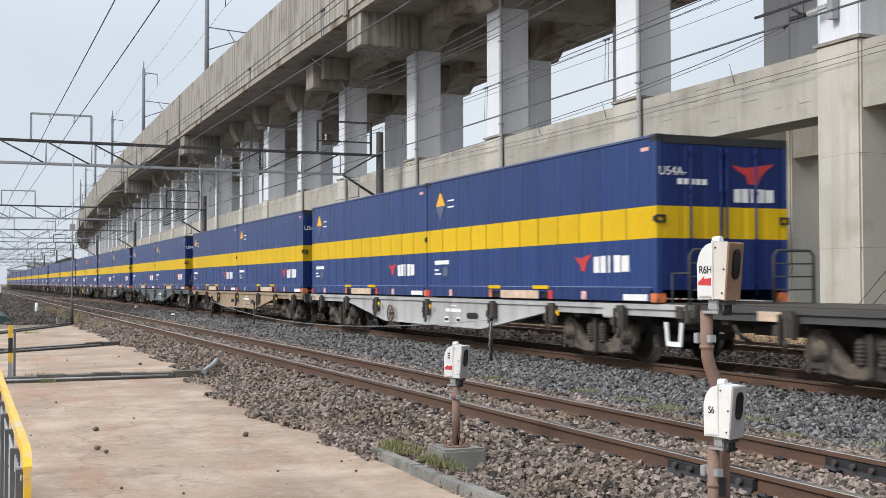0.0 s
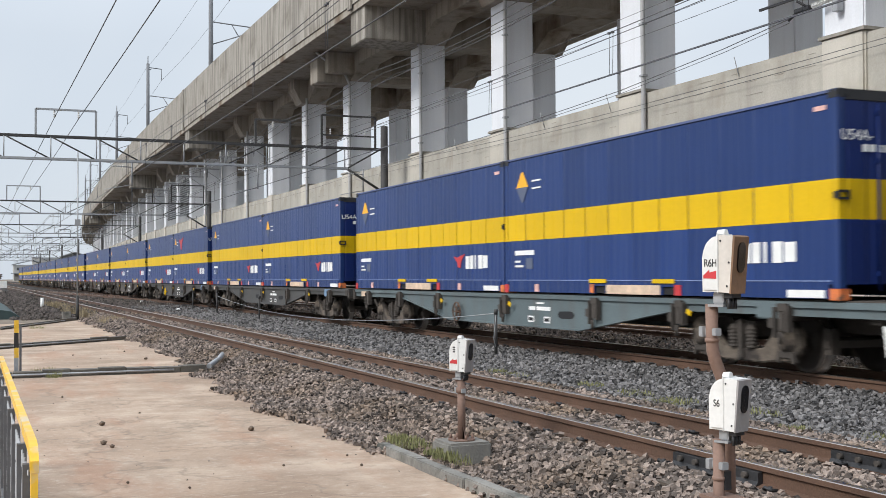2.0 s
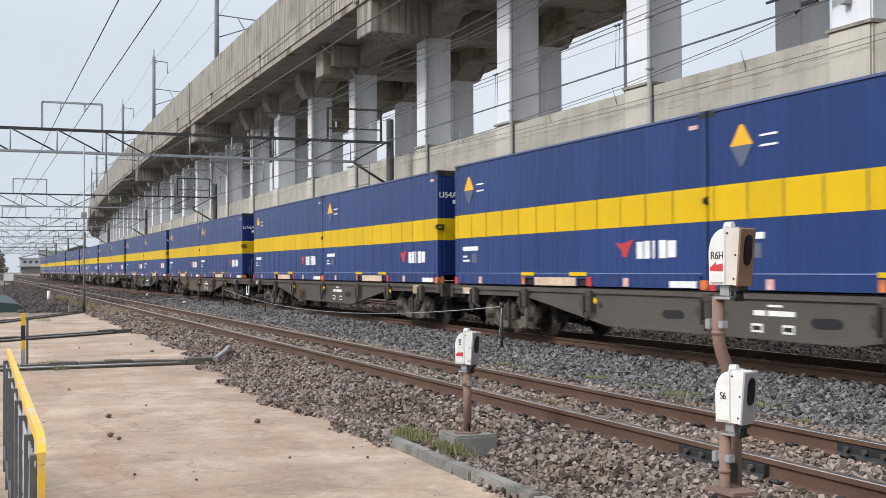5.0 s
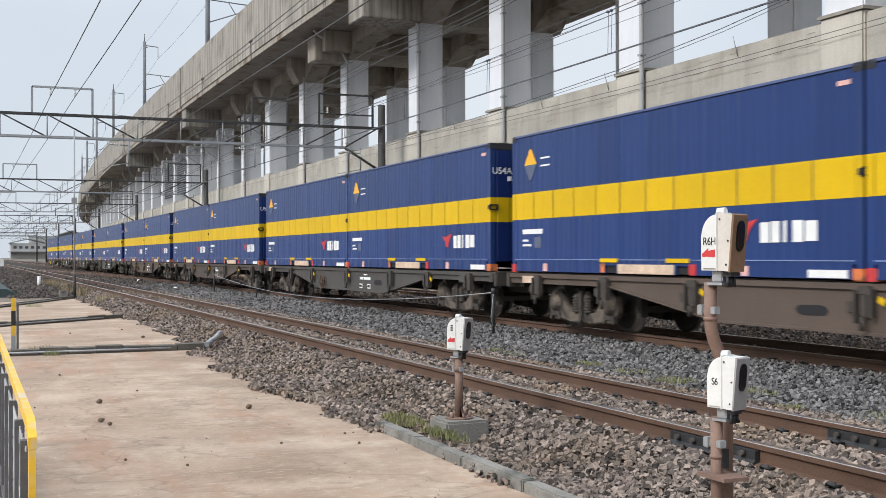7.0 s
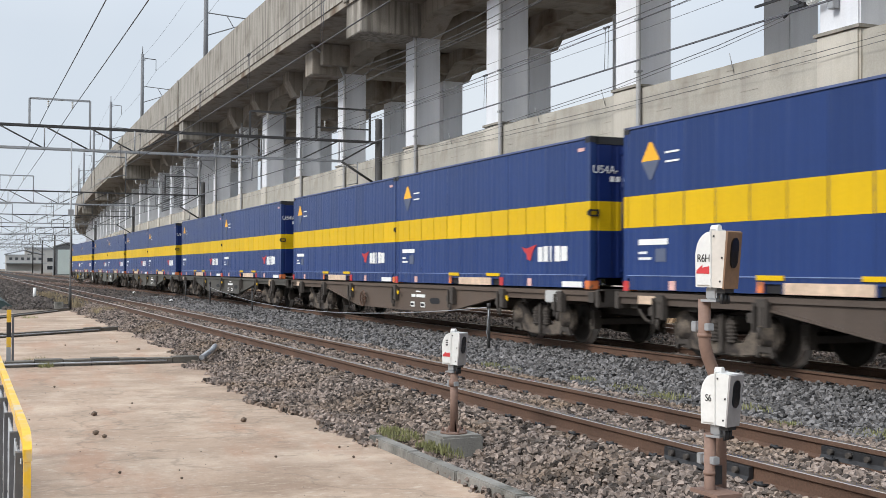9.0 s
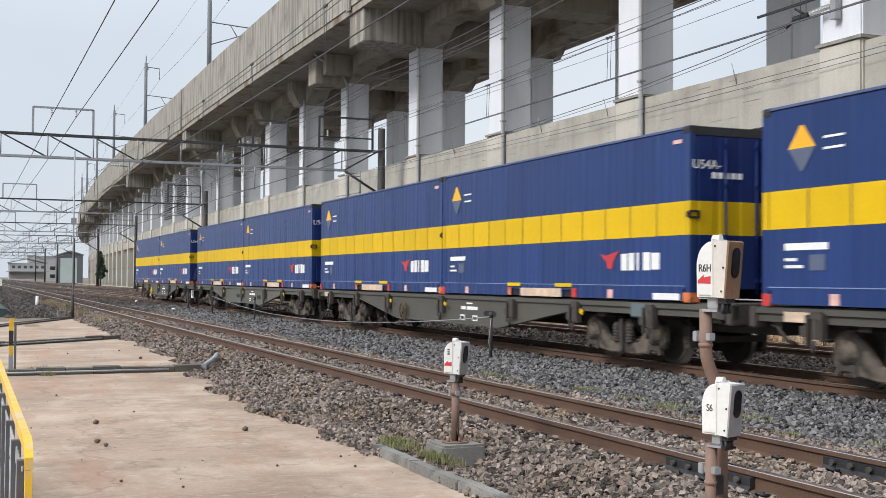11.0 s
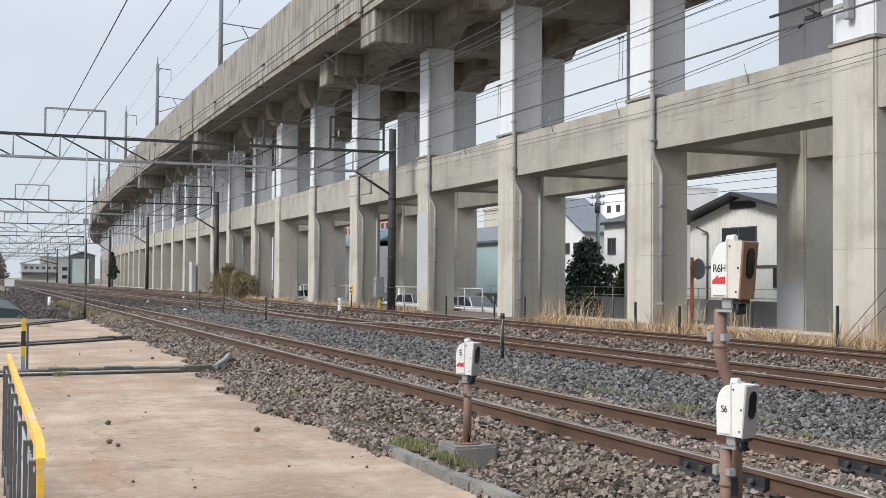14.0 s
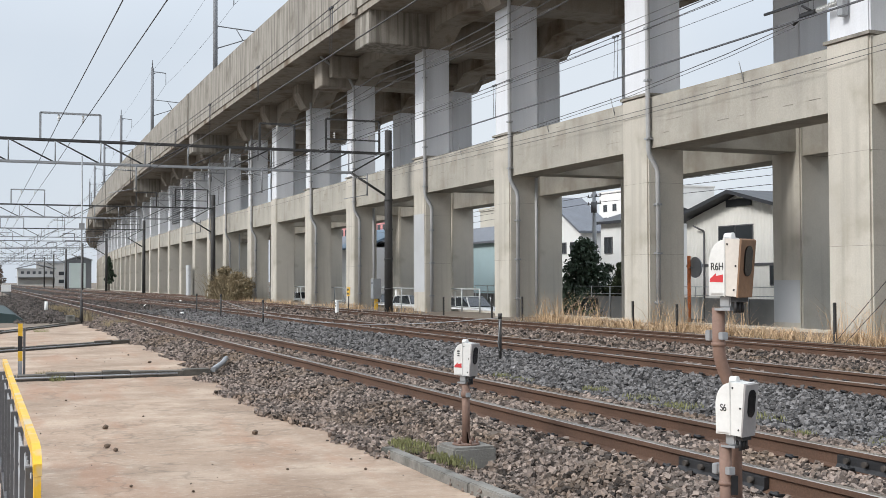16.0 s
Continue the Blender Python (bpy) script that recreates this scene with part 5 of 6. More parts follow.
def build_gantry(s, index, y0=-19.0, y1=6.95, z=7.3, depth=.95, bend_tip=True):
    g = thing("catenary_gantry", (-s, 0, 0), "dark steel lattice gantry spanning the tracks, carrying overhead wires", "gantry", "overhead line gantries")
    near = index < 2
    for y in (y0, y1):
        bm = bmesh.new()
        C(bm, (0, y, -.5), (0, y, z + 1.1), .2, .17, n=14)
        for zz in ((.9, 2.3, 3.7, 5.1) if near else ()):
            C(bm, (0, y, zz), (0, y, zz + .06), .22, n=14)
        part("post", bm, POLE_DARK if y > 0 else GALV, g)
    for zc, dx in ((z, .0), (z - depth, .0)):
        bm = bmesh.new()
        ya = y0 if zc == z else y0 + 1.8
        yb = y1 if zc == z else y1 - 1.85
        for x in (-.16, .16):
            B(bm, x - .035, x + .035, ya, yb, zc - .045, zc + .045)
        part("chord", bm, POLE_DARK if zc == z else GALV, g)
    k = 0
    ys = list(np.arange(y0 + 1.8, y1 - 1.2, 1.85))
    for a in ys:
        part("upright", rod((0, a, z - depth), (0, a, z), .03, n=6), GALV, g)
    mid = (y0 + y1) / 2
    for a, b in zip(ys, ys[1:]):
        if a > mid:
            part("brace", rod((0, a, z - depth), (0, b, z), .035, n=6), POLE_DARK, g)
        else:
            part("brace", rod((0, a, z), (0, b, z - depth), .035, n=6), POLE_DARK, g)
    part("knee_brace", rod((0, y1 - 1.85, z - depth), (0, y1, z - 2.05), .06, n=8), POLE_DARK, g)
    part("knee_brace", rod((0, y0 + 1.8, z - depth), (0, y0, z - 2.05), .06, n=8), POLE_DARK, g)
    part("brace", rod((0, y1 - 1.85, z - depth), (0, y1 - .2, z), .04, n=6), POLE_DARK, g)
    # upper frames that carry the feeders
    for a, b, h in ((-8.55, -6.12, 1.15), (.8, 2.4, 1.15), (3.9, 6.5, 1.5)):
        bm = bmesh.new()
        for y in (a, b):
            B(bm, -.04, .04, y - .045, y + .045, z, z + h)
        B(bm, -.04, .04, a, b, z + h - .04, z + h + .04)
        if h > 1.3:
            B(bm, -.03, .03, a, b, z + .55, z + .61)
        part("feeder_frame", bm, GALV if a < 0 else POLE_DARK, g)
        for y in ((-7.81, -6.83) if a < 0 else ((1.6,) if h < 1.3 else (4.3, 5.2, 6.0))):
            bm = bmesh.new()
            if h > 1.3:
                insulator(bm, (0, y, z + .6), (0, y, z + .88), 3, .06)
            else:
                insulator(bm, (0, y, z + h - .05), (0, y, z + h - .35), 3)
            part("insulator", bm, PORCELAIN, g, "ribbed white insulator")
    for _, ty, tz, _ in TRACKS:
        bm = bmesh.new()
        C(bm, (0, ty + .9, z - depth), (0, ty + .9, 5.3), .035, n=6)
        C(bm, (0, ty + .9, 5.35), (0, ty - .25, 5.12), .02, n=6)
        C(bm, (0, ty + .9, 6.1), (0, ty, 6.15), .025, n=6)
        part("drop_bracket", bm, GALV, g)
        bm = bmesh.new()
        insulator(bm, (0, ty + .55, 6.12), (0, ty + .15, 6.15), 4, .06)
        part("insulator", bm, PORCELAIN, g, "ribbed white insulator")
    return g


GANTRY_S = [7.6, 50.56, 93.4, 135, 176, 217, 258, 300, 342]


def strung(bm, supports, y, z, sag, r, n=10, swing=None):
    """One wire hung in even sags over a row of supports."""
    pts = []
    for a, b in zip(supports, supports[1:]):
        for f in np.linspace(0, 1, n + 1)[:-1]:
            s = a + (b - a) * f
            pts.append((-s, y + (swing(s) if swing else 0), z - sag * 4 * f * (1 - f)))
    tube(bm, pts, r, 5)


def wire_part(parent, name, *a, **k):
    bm = bmesh.new()
    strung(bm, *a, **k)
    return part(name, bm, WIRE, parent)


def build_wires():
    supports = [-36.0] + GANTRY_S
    for code, ty, tz, _ in TRACKS[:2]:
        w = thing("overhead_wire", (0, 0, 0), "thin dark overhead contact wire hung from a messenger wire", "overhead wire", "overhead wires")
        zc = 5.08 + tz
        wire_part(w, "messenger_wire", supports, ty, zc + 1.02, .32, .009)
        wire_part(w, "auxiliary_wire", supports, ty + .04, zc + .93, .3, .008)
        wire_part(w, "contact_wire", supports, ty, zc, .03, .011, 4)
        wire_part(w, "second_contact_wire", supports, ty + .07, zc + .04, .03, .008, 4)
        drop = bmesh.new()
        for a, b in zip(supports, supports[1:]):
            k = int((b - a) / 5.2)
            for j in range(1, k):
                f = j / k
                s = a + (b - a) * f
                top = zc + 1.02 - .32 * 4 * f * (1 - f)
                for e in (-.06, .06) if s < 60 else (0,):
                    C(drop, (-s + e, ty, zc), (-s + e, ty + .02, top), .006 if s < 60 else .012, n=4)
                    if s < 60:
                        B(drop, -s + e - .03, -s + e + .03, ty - .015, ty + .03, top - .02, top + .02)
        tagged(part("dropper", drop, WIRE, w), kind="stuff")
    f = thing("feeder_wire", (0, 0, 0), "two dark feeder cables strung between gantry tops", "cable", "overhead wires")
    for y in (-7.81, -6.83):
        wire_part(f, "cable", supports, y, 8.1, .06, .016)
    f = thing("signal_cable", (0, 0, 0), "thin parallel cables along the railway beside the viaduct", "cable", "overhead wires")
    for y, z, r in ((4.3, 8.2, .007), (5.2, 8.22, .007), (6.0, 8.25, .007), (1.6, 8.1, .009), (6.7, 6.55, .008)):
        wire_part(f, "cable", supports, y, z, .35, r)
    # anchored wire with its insulator on a column
    a = thing("wire_anchor", (-21.2, 7.9, 7.8), "wire anchor with white insulator and clamp on a column", "wire anchor")
    part("anchor_plate", box(-.1, .1, -.06, .12, -.25, .35, bevel=.01), GALV, a)
    bm = bmesh.new()
    insulator(bm, (-.1, -.06, .08), (-.75, -.12, .02), 7, .075)
    part("insulator", bm, PORCELAIN, a, "ribbed white strain insulator")
    bm = bmesh.new()
    B(bm, -1.3, -.72, -.2, -.08, -.06, .06, bevel=.02)
    C(bm, (-1.2, -.14, .0), (-1.55, -.14, -.16), .035, n=8)
    C(bm, (-.8, -.14, .0), (-1.05, -.3, .2), .03, n=8)
    B(bm, -2.5, -.2, -.3, -.25, .26, .32)
    part("clamp", bm, STEEL_BLACK, a)
    for dz, r in ((0, .011), (-.1, .008)):
        bm = bmesh.new()
        tube(bm, [(-1.5, -.14, -.12 + dz), (-4, -.3, -.42 + dz), (-9, -.5, -.8 + dz), (-18, -.8, -1.15 + dz), (-29.3, -1.0, -1.3 + dz)], r, 6)
        part("strain_wire", bm, WIRE, a)


MAST = material("dull_grey_mast", (0.15, 0.155, 0.165), 0.7, fine=(20, .08), coarse=(1, .15))


def build_masts():
    for i, s in enumerate((48.5, 85.6, 123, 160, 196, 233, 270)):
        off, ang = bend(s)
        y = Y_EDGE + .35 + off
        m = thing("catenary_mast", (-s, y, Z_DECK), "tall grey catenary mast with bracket arms on the viaduct parapet", "mast", "masts on the viaduct")
        part("pole", rod((0, 0, 0), (0, 0, 10.1), .19, .16, 12), MAST, m)
        bm = bmesh.new()
        C(bm, (0, 0, 10.1), (0, 0, 10.9), .05, n=8)
        C(bm, (0, 0, 9.7), (0, 1.4, 9.6), .05, n=6)
        C(bm, (0, 1.4, 9.6), (0, 1.4, 8.4), .035, n=6)
        C(bm, (0, -.15, 9.5), (0, .3, 9.5), .06, n=8)
        part("top_arm", bm, MAST, m)
        bm = bmesh.new()
        C(bm, (0, 0, 6.7), (0, 3.8, 6.45), .045, n=6)
        C(bm, (0, 0, 4.95), (0, 3.6, 6.3), .045, n=6)
        C(bm, (0, 1.6, 6.55), (0, 2.1, 5.75), .035, n=6)
        C(bm, (0, 2.4, 5.6), (0, 3.4, 5.4), .03, n=6)
        part("bracket_arm", bm, MAST, m)
    w = thing("viaduct_wire", (0, 0, 0), "thin wires strung between the masts on the viaduct", "cable", "overhead wires")
    ss = (11.5, 48.5, 85.6, 123, 160, 196, 233, 270)
    for dy, z, r in ((1.75, Z_DECK + 8.4, .012), (3.9, Z_DECK + 6.4, .014), (3.9, Z_DECK + 5.4, .014), (.1, Z_DECK + 9.5, .01)):
        wire_part(w, "wire", ss, Y_EDGE + dy, z, .4, r, 8, swing=lambda q: bend(q)[0])


# ---- viaduct fittings ----
PVC = material("grey_drain_pipe", (0.40, 0.40, 0.40), 0.5, fine=(30, .05), coarse=(2, .12), streak=.3, streak_colour=(.28, .27, .25))
WHITE_PATCH = material("white_painted_patch", (0.47, 0.48, 0.49), 0.7, fine=(30, .05), coarse=(1, .1))
LOUVRE = material("dark_louvre", (0.06, 0.063, 0.068), 0.6, fine=(20, .1), coarse=(1, .15))


def build_pipes():
    for k, s in enumerate(COLS[2:12]):
        off = bend(s)[0]
        x, yf = -s + COL_W + .09, Y_FRONT + off
        if k in (0, 6):
            continue
        d = thing("drain_pipe", (x, yf, 0), "grey plastic drain pipe fixed to a viaduct column", "drain pipe", "drain pipes on the viaduct")
        bm = bmesh.new()
        tube(bm, [(0, .3, -.15), (0, .3, 4.55), (0, .26, 4.75), (-.02, .02, 5.15), (-.02, -.02, 5.35), (-.02, -.02, 11.8)] + ([(-.02, -.3, 12.4), (-.02, -1.6, 13.2), (-.02, -1.9, 13.45)] if k in (3, 4) else [(-.02, -.02, 12.3)]), .075, 10)
        part("pipe", bm, PVC, d)
        for z, y in ((.6, .3), (2.1, .3), (3.6, .3), (5.6, -.02), (7.4, -.02), (9.0, -.02), (10.6, -.02)):
            cached("bracket", "pipe_bracket", lambda: box(-.1, .1, -.1, .09, 0, .06), GALV, d, pose(0, y, z))
        if k % 2 == 0:
            d = thing("drain_pipe", (-s + COL_W + .09, yf + 1.1, 0), "slim grey drain pipe on the side of a column", "drain pipe", "drain pipes on the viaduct")
            part("pipe", rod((0, 0, -.15), (0, 0, 5.3), .06, n=10), PVC, d)
    for s, z0, z1 in ((49.99, .8, 4.4),):
        tagged(part("paint_patch", box(-s + .04, -s + COL_W - .06, Y_FRONT - .006, Y_FRONT + .02, z0, z1), WHITE_PATCH), "white painted patch on a viaduct column", "paint patch")
    tagged(part("paint_patch", box(-31.2, -29.9, Y_REAR - .006, Y_REAR + .02, -.1, 1.3), WHITE_PATCH), "pale repaired patch on a rear column", "paint patch")
    # corbels, arms and insulators on the columns near the deck joint
    corb = thing("corbel_block", (-60.6, 0, 0), "brown-stained concrete corbel block under the deck joint", "corbel")
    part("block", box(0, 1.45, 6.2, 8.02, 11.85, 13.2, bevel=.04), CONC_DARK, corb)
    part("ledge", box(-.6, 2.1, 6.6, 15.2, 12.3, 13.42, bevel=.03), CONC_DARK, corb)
    for s in (78.37, 86.2, 96.2, 104.0, 112.2, 121, 130.3):
        off = bend(s)[0]
        a = thing("cable_arm", (-s + .7, Y_FRONT + off, 10.4), "steel cable arm with small insulators on a viaduct column", "bracket", "cable arms on the columns")
        bm = bmesh.new()
        B(bm, -.05, .05, -2.0, .05, -.05, .05)
        C(bm, (0, -1.4, 0), (0, 0, -.9), .035, n=6)
        B(bm, -.12, .12, 0, .05, -1.1, .3)
        part("arm", bm, GALV, a)
        for y in (-1.9, -1.3, -.7):
            bm = bmesh.new()
            insulator(bm, (0, y, .05), (0, y, .4), 3, .07)
            part("insulator", bm, PORCELAIN, a)
        for y in (-1.7, -1.1):
            bm = bmesh.new()
            tube(bm, [(.0, y, -.05), (.05, y, -.5), (.1, y, -.75), (.18, y, -.5), (.2, y, -.05)], .018, 6)
            part("cable_loop", bm, WIRE, a)
    f = thing("column_cable", (0, 0, 0), "dark cables running along the viaduct columns", "cable", "overhead wires")
    ss = [31.27, 49.99, 69.31, 86.2, 104.0, 121, 139.6, 158.2, 176.8, 195.4]
    for dy, r in ((-1.9, .018), (-1.3, .016), (-.7, .018)):
        wire_part(f, "cable", ss, Y_FRONT + dy, 10.82, .3, r, 6, swing=lambda q: bend(q)[0])
    # equipment racks hung under the deck in the distance
    for s in (112.0, 121.0):
        off = bend(s)[0]
        r = thing("equipment_cage", (-s, Y_FRONT + off, 7.6), "dark slatted equipment cage between viaduct columns", "equipment cage", "cages under the viaduct")
        part("frame", box(-6.6, -.2, .3, .4, 0, 3.6), LOUVRE, r)
        bm = bmesh.new()
        for z in np.arange(.1, 3.6, .22):
            B(bm, -6.6, -.2, .18, .3, z, z + .05)
        part("slats", bm, GALV, r)
    # steel rail and little brackets along the lower beam
    b = thing("beam_cable", (0, 0, 0), "thin cable on short brackets along the lower beam", "cable")
    bm = bmesh.new()
    tube(bm, [(-14, 7.98, 6.62), (-22, 7.9, 6.45), (-31, 7.95, 6.4), (-41, 7.95, 6.45), (-60, 7.95, 6.5)], .008, 5)
    part("cable", bm, WIRE, b)
    for s in (25.2, 31.9, 36.5, 44.5):
        part("bracket", rod((-s, 8.12, 6.6), (-s, 7.94, 7.2), .012, n=6), GALV, b)
    # stay wires at the right
    bm = bmesh.new()
    C(bm, (-20.6, 6.85, -.3), (-13.9, 6.9, 5.6), .008, n=5)
    C(bm, (-20.3, 6.85, -.3), (-13.0, 6.9, 5.6), .008, n=5)
    tagged(part("stay_wire", bm, WIRE), "two slanting steel stay wires anchored in the dry grass", "stay wire")


def build_formwork():
    """Board marks and pour joints on the near columns and beams."""
    v = [o for o in bpy.data.objects if o.name == "viaduct"][0]
    JOINT = material("dark_pour_joint", (0.27, 0.25, 0.215), 0.95, fine=(20, .15), coarse=(2, .3))
    for s in COLS[1:8]:
        off = bend(s)[0]
        for z in (2.1, 4.3):
            bm = bmesh.new()
            y = Y_FRONT + off
            prism(bm, [(-s + .02, y - .003), (-s + COL_W + .003, y - .003), (-s + COL_W + .003, y + COL_D - .05), (-s + COL_W - .03, y + COL_D - .05), (-s + COL_W - .03, y + .03), (-s + .02, y + .03)], "z", z, z + .008)
            part("pour_joint", bm, JOINT, v)
        part("column_cap", box(-s - .05, -s + COL_W + .05, Y_FRONT + off - .05, Y_FRONT + off + COL_D, 6.98, 7.06), JOINT, v)
    rnd = random.Random(8)
    bm = bmesh.new()
    for s, e in zip(COLS[1:7], COLS[2:8]):
        for z in (5.75, 6.1, 6.45, 6.75):
            x = s + .3
            while x < e - COL_W - .6:
                w = rnd.uniform(.25, .8)
                if rnd.random() < .55:
                    B(bm, -x - w, -x, Y_FRONT + .092 + bend(x)[0], Y_FRONT + .15 + bend(x)[0], z, z + .012)
                x += w + rnd.uniform(.3, 1.0)
    tagged(part("board_mark", bm, JOINT, v), kind="stuff")


# ---- ground beyond the tracks ----
def build_far_ground():
    bm = bmesh.new()
    prism(bm, [(6.5, -.41), (6.9, -.14), (7.6, -.1), (9.72, -.1), (9.72, -1.4), (6.5, -1.4)], "x", -240, 40)
    tagged(part("verge", bm, GROUND), "dusty earth verge along the viaduct feet", "verge", kind="structure")
    bm = bmesh.new()
    B(bm, -260, 40, 9.9, 20.5, -1.6, -1.0)
    tagged(part("road", bm, ROAD), "old grey asphalt lane and parking under the viaduct", "road", kind="structure")
    tagged(part("kerb_line", box(-240, 20, 9.72, 9.9, -1.4, -.02), CONC_LOW), "pale concrete kerb along the lane", "kerb", kind="structure")


FENCE_WHITE = material("pale_fence_paint", (0.42, 0.44, 0.44), 0.55, metal=.2, fine=(20, .06), coarse=(2, .12))


def build_lane_fence():
    f = thing("guard_fence", (0, 0, 0), "pale grey tubular guard fence with small white plates beside the lane", "fence")
    for s in np.arange(46, 86, 2.0):
        part("post", rod((-s, 9.6, -.12), (-s, 9.6, .95), .035, n=8), FENCE_WHITE, f)
        if int(s) % 4 == 0:
            part("plate", box(-s - .9, -s - .65, 9.56, 9.58, .5, .85), WHITE_PAINT, f)
    for z in (.93, .1):
        part("rail", rod((-86, 9.6, z), (-46, 9.6, z), .03, n=8), FENCE_WHITE, f)
    for s, h in ((39.2, .95), (36.6, .9), (29.2, .85), (26.9, .8), (20.6, .95), (44, .8)):
        p = thing("stake", (-s, 7.05, -.16), "thin dark boundary stake in dry grass", "stake", "boundary stakes")
        part("shaft", box(-.03, .03, -.03, .03, 0, h, bevel=.005), POLE_DARK, p)


CAR_WHITE = material("white_car_paint", (0.68, 0.69, 0.70), 0.25, fine=(10, .02), coarse=(1, .03))
GLASS_DARK = material("dark_window_glass", (0.03, 0.035, 0.04), 0.08, fine=(10, .02), coarse=(1, .05))
TYRE = material("tyre_rubber", (0.02, 0.02, 0.02), 0.8, fine=(20, .1), coarse=(3, .1))
LAMP_CLEAR = material("clear_lamp_glass", (0.5, 0.5, 0.5), 0.1, fine=(10, .02), coarse=(1, .02))


def build_car(s, y, turn, label):
    c = thing("car", (-s, y, -1.0), label, "car", "cars parked under the viaduct")
    c.rotation_euler = (0, 0, radians(turn))
    bm = bmesh.new()
    o = [(-2.1, .3), (-2.15, .75), (-1.9, .95), (-1.2, 1.0), (1.0, .95), (1.9, .8), (2.1, .6), (2.1, .3), (1.75, .22), (-1.8, .22)]
    prism(bm, o, "y", -.82, .82)
    bmesh.ops.bevel(bm, geom=list(bm.edges), offset=.06, segments=2, affect="EDGES")
    part("body", bm, CAR_WHITE, c, smooth=True)
    bm = bmesh.new()
    o = [(-1.75, .96), (-1.3, 1.42), (.1, 1.45), (.95, .96)]
    prism(bm, o, "y", -.7, .7)
    bmesh.ops.bevel(bm, geom=list(bm.edges), offset=.05, segments=2, affect="EDGES")
    part("cabin", bm, GLASS_DARK, c)
    part("roof", box(-1.3, .1, -.62, .62, 1.44, 1.475), CAR_WHITE, c)
    for x in (-1.78, -.55, .93):
        bm = bmesh.new()
        for yy in (-.715, .68):
            prism(bm, [(x, .95), (x + .07, .95), (x * .72 + .05, 1.46), (x * .72 - .03, 1.46)] if x != -.55 else [(x, .95), (x + .07, .95), (x + .07, 1.46), (x, 1.46)], "y", yy, yy + .035)
        part("pillar", bm, CAR_WHITE, c)
    for x in (-1.35, 1.3):
        for yy in (-.84, .66):
            w = part("wheel", rod((x, yy, .3), (x, yy + .18, .3), .3, n=20), TYRE, c)
            part("rim", rod((x, yy - .01, .3), (x, yy + .19, .3), .19, n=14), GALV, w)
    for yy in (-.6, .6):
        part("headlight", box(1.98, 2.09, yy - .15, yy + .15, .62, .75), LAMP_CLEAR, c)
        part("tail_light", box(-2.17, -2.08, yy - .12, yy + .12, .68, .88), RED_PAINT, c)


# ---- houses ----
def house(name, s, y, w, d, h, wall_mat, roof_mat, label, roof="gable_y", windows=(), rise=1.6, over=.45, category="house", turn=0.0):
    """A house whose track-side wall is at y, from s to s + w. windows: (u, z, w, h) on the track side; u from the near end."""
    h += .9
    windows = [(u, z + .9, a, b) for u, z, a, b in windows]
    t = thing(name, (-s, y, -1.0), label, category)
    t.rotation_euler = (0, 0, radians(turn))
    part("wall", box(-w, 0, 0, d, 0, h), wall_mat, t)
    if roof == "gable_y":
        o = [(-w - over, h - .1), (-w / 2, h + rise), (over, h - .1), (over, h + .12), (-w / 2, h + rise + .24), (-w - over, h + .12)]
        part("roof", solid(o, "y", -over, d + over), roof_mat, t)
        part("gable", solid([(-w, h), (0, h), (-w / 2, h + rise)], "y", .02, d - .02), wall_mat, t)
    elif roof == "gable_x":
        o = [(-over, h - .1), (d / 2, h + rise), (d + over, h - .1), (d + over, h + .12), (d / 2, h + rise + .24), (-over, h + .12)]
        part("roof", solid(o, "x", -w - over, over), roof_mat, t)
    else:
        part("roof", box(-w - .15, .15, -.15, d + .15, h, h + .35), roof_mat, t)
    for u, z, ww, hh in windows:
        win = part("window", box(-u - ww, -u, -.05, .02, z, z + hh), GLASS_DARK, t)
        bm = bmesh.new()
        for a in ((-u - ww - .06, -u + .06, -.08, .0, z - .07, z), (-u - ww - .06, -u + .06, -.08, .0, z + hh, z + hh + .07), (-u - ww - .06, -u - ww, -.08, .0, z, z + hh), (-u, -u + .06, -.08, .0, z, z + hh), (-u - ww / 2 - .03, -u - ww / 2 + .03, -.075, .0, z, z + hh)):
            B(bm, *a)
        part("frame", bm, FENCE_GREY, win)
    return t


def ribbed(name, colour, scale):
    m = material(name, colour, .6, fine=(20, .05), coarse=(.5, .08), streak=.2, streak_colour=tuple(c * .75 for c in colour))
    n, l = m.node_tree.nodes, m.node_tree.links
    co, wv, bp = n.new("ShaderNodeTexCoord"), n.new("ShaderNodeTexWave"), n.new("ShaderNodeBump")
    wv.inputs["Scale"].default_value = scale
    l.new(co.outputs["Object"], wv.inputs["Vector"])
    bp.inputs["Strength"].default_value, bp.inputs["Distance"].default_value = .8, .03
    l.new(wv.outputs["Fac"], bp.inputs["Height"])
    l.new(bp.outputs["Normal"], n["Principled BSDF"].inputs["Normal"])
    return m


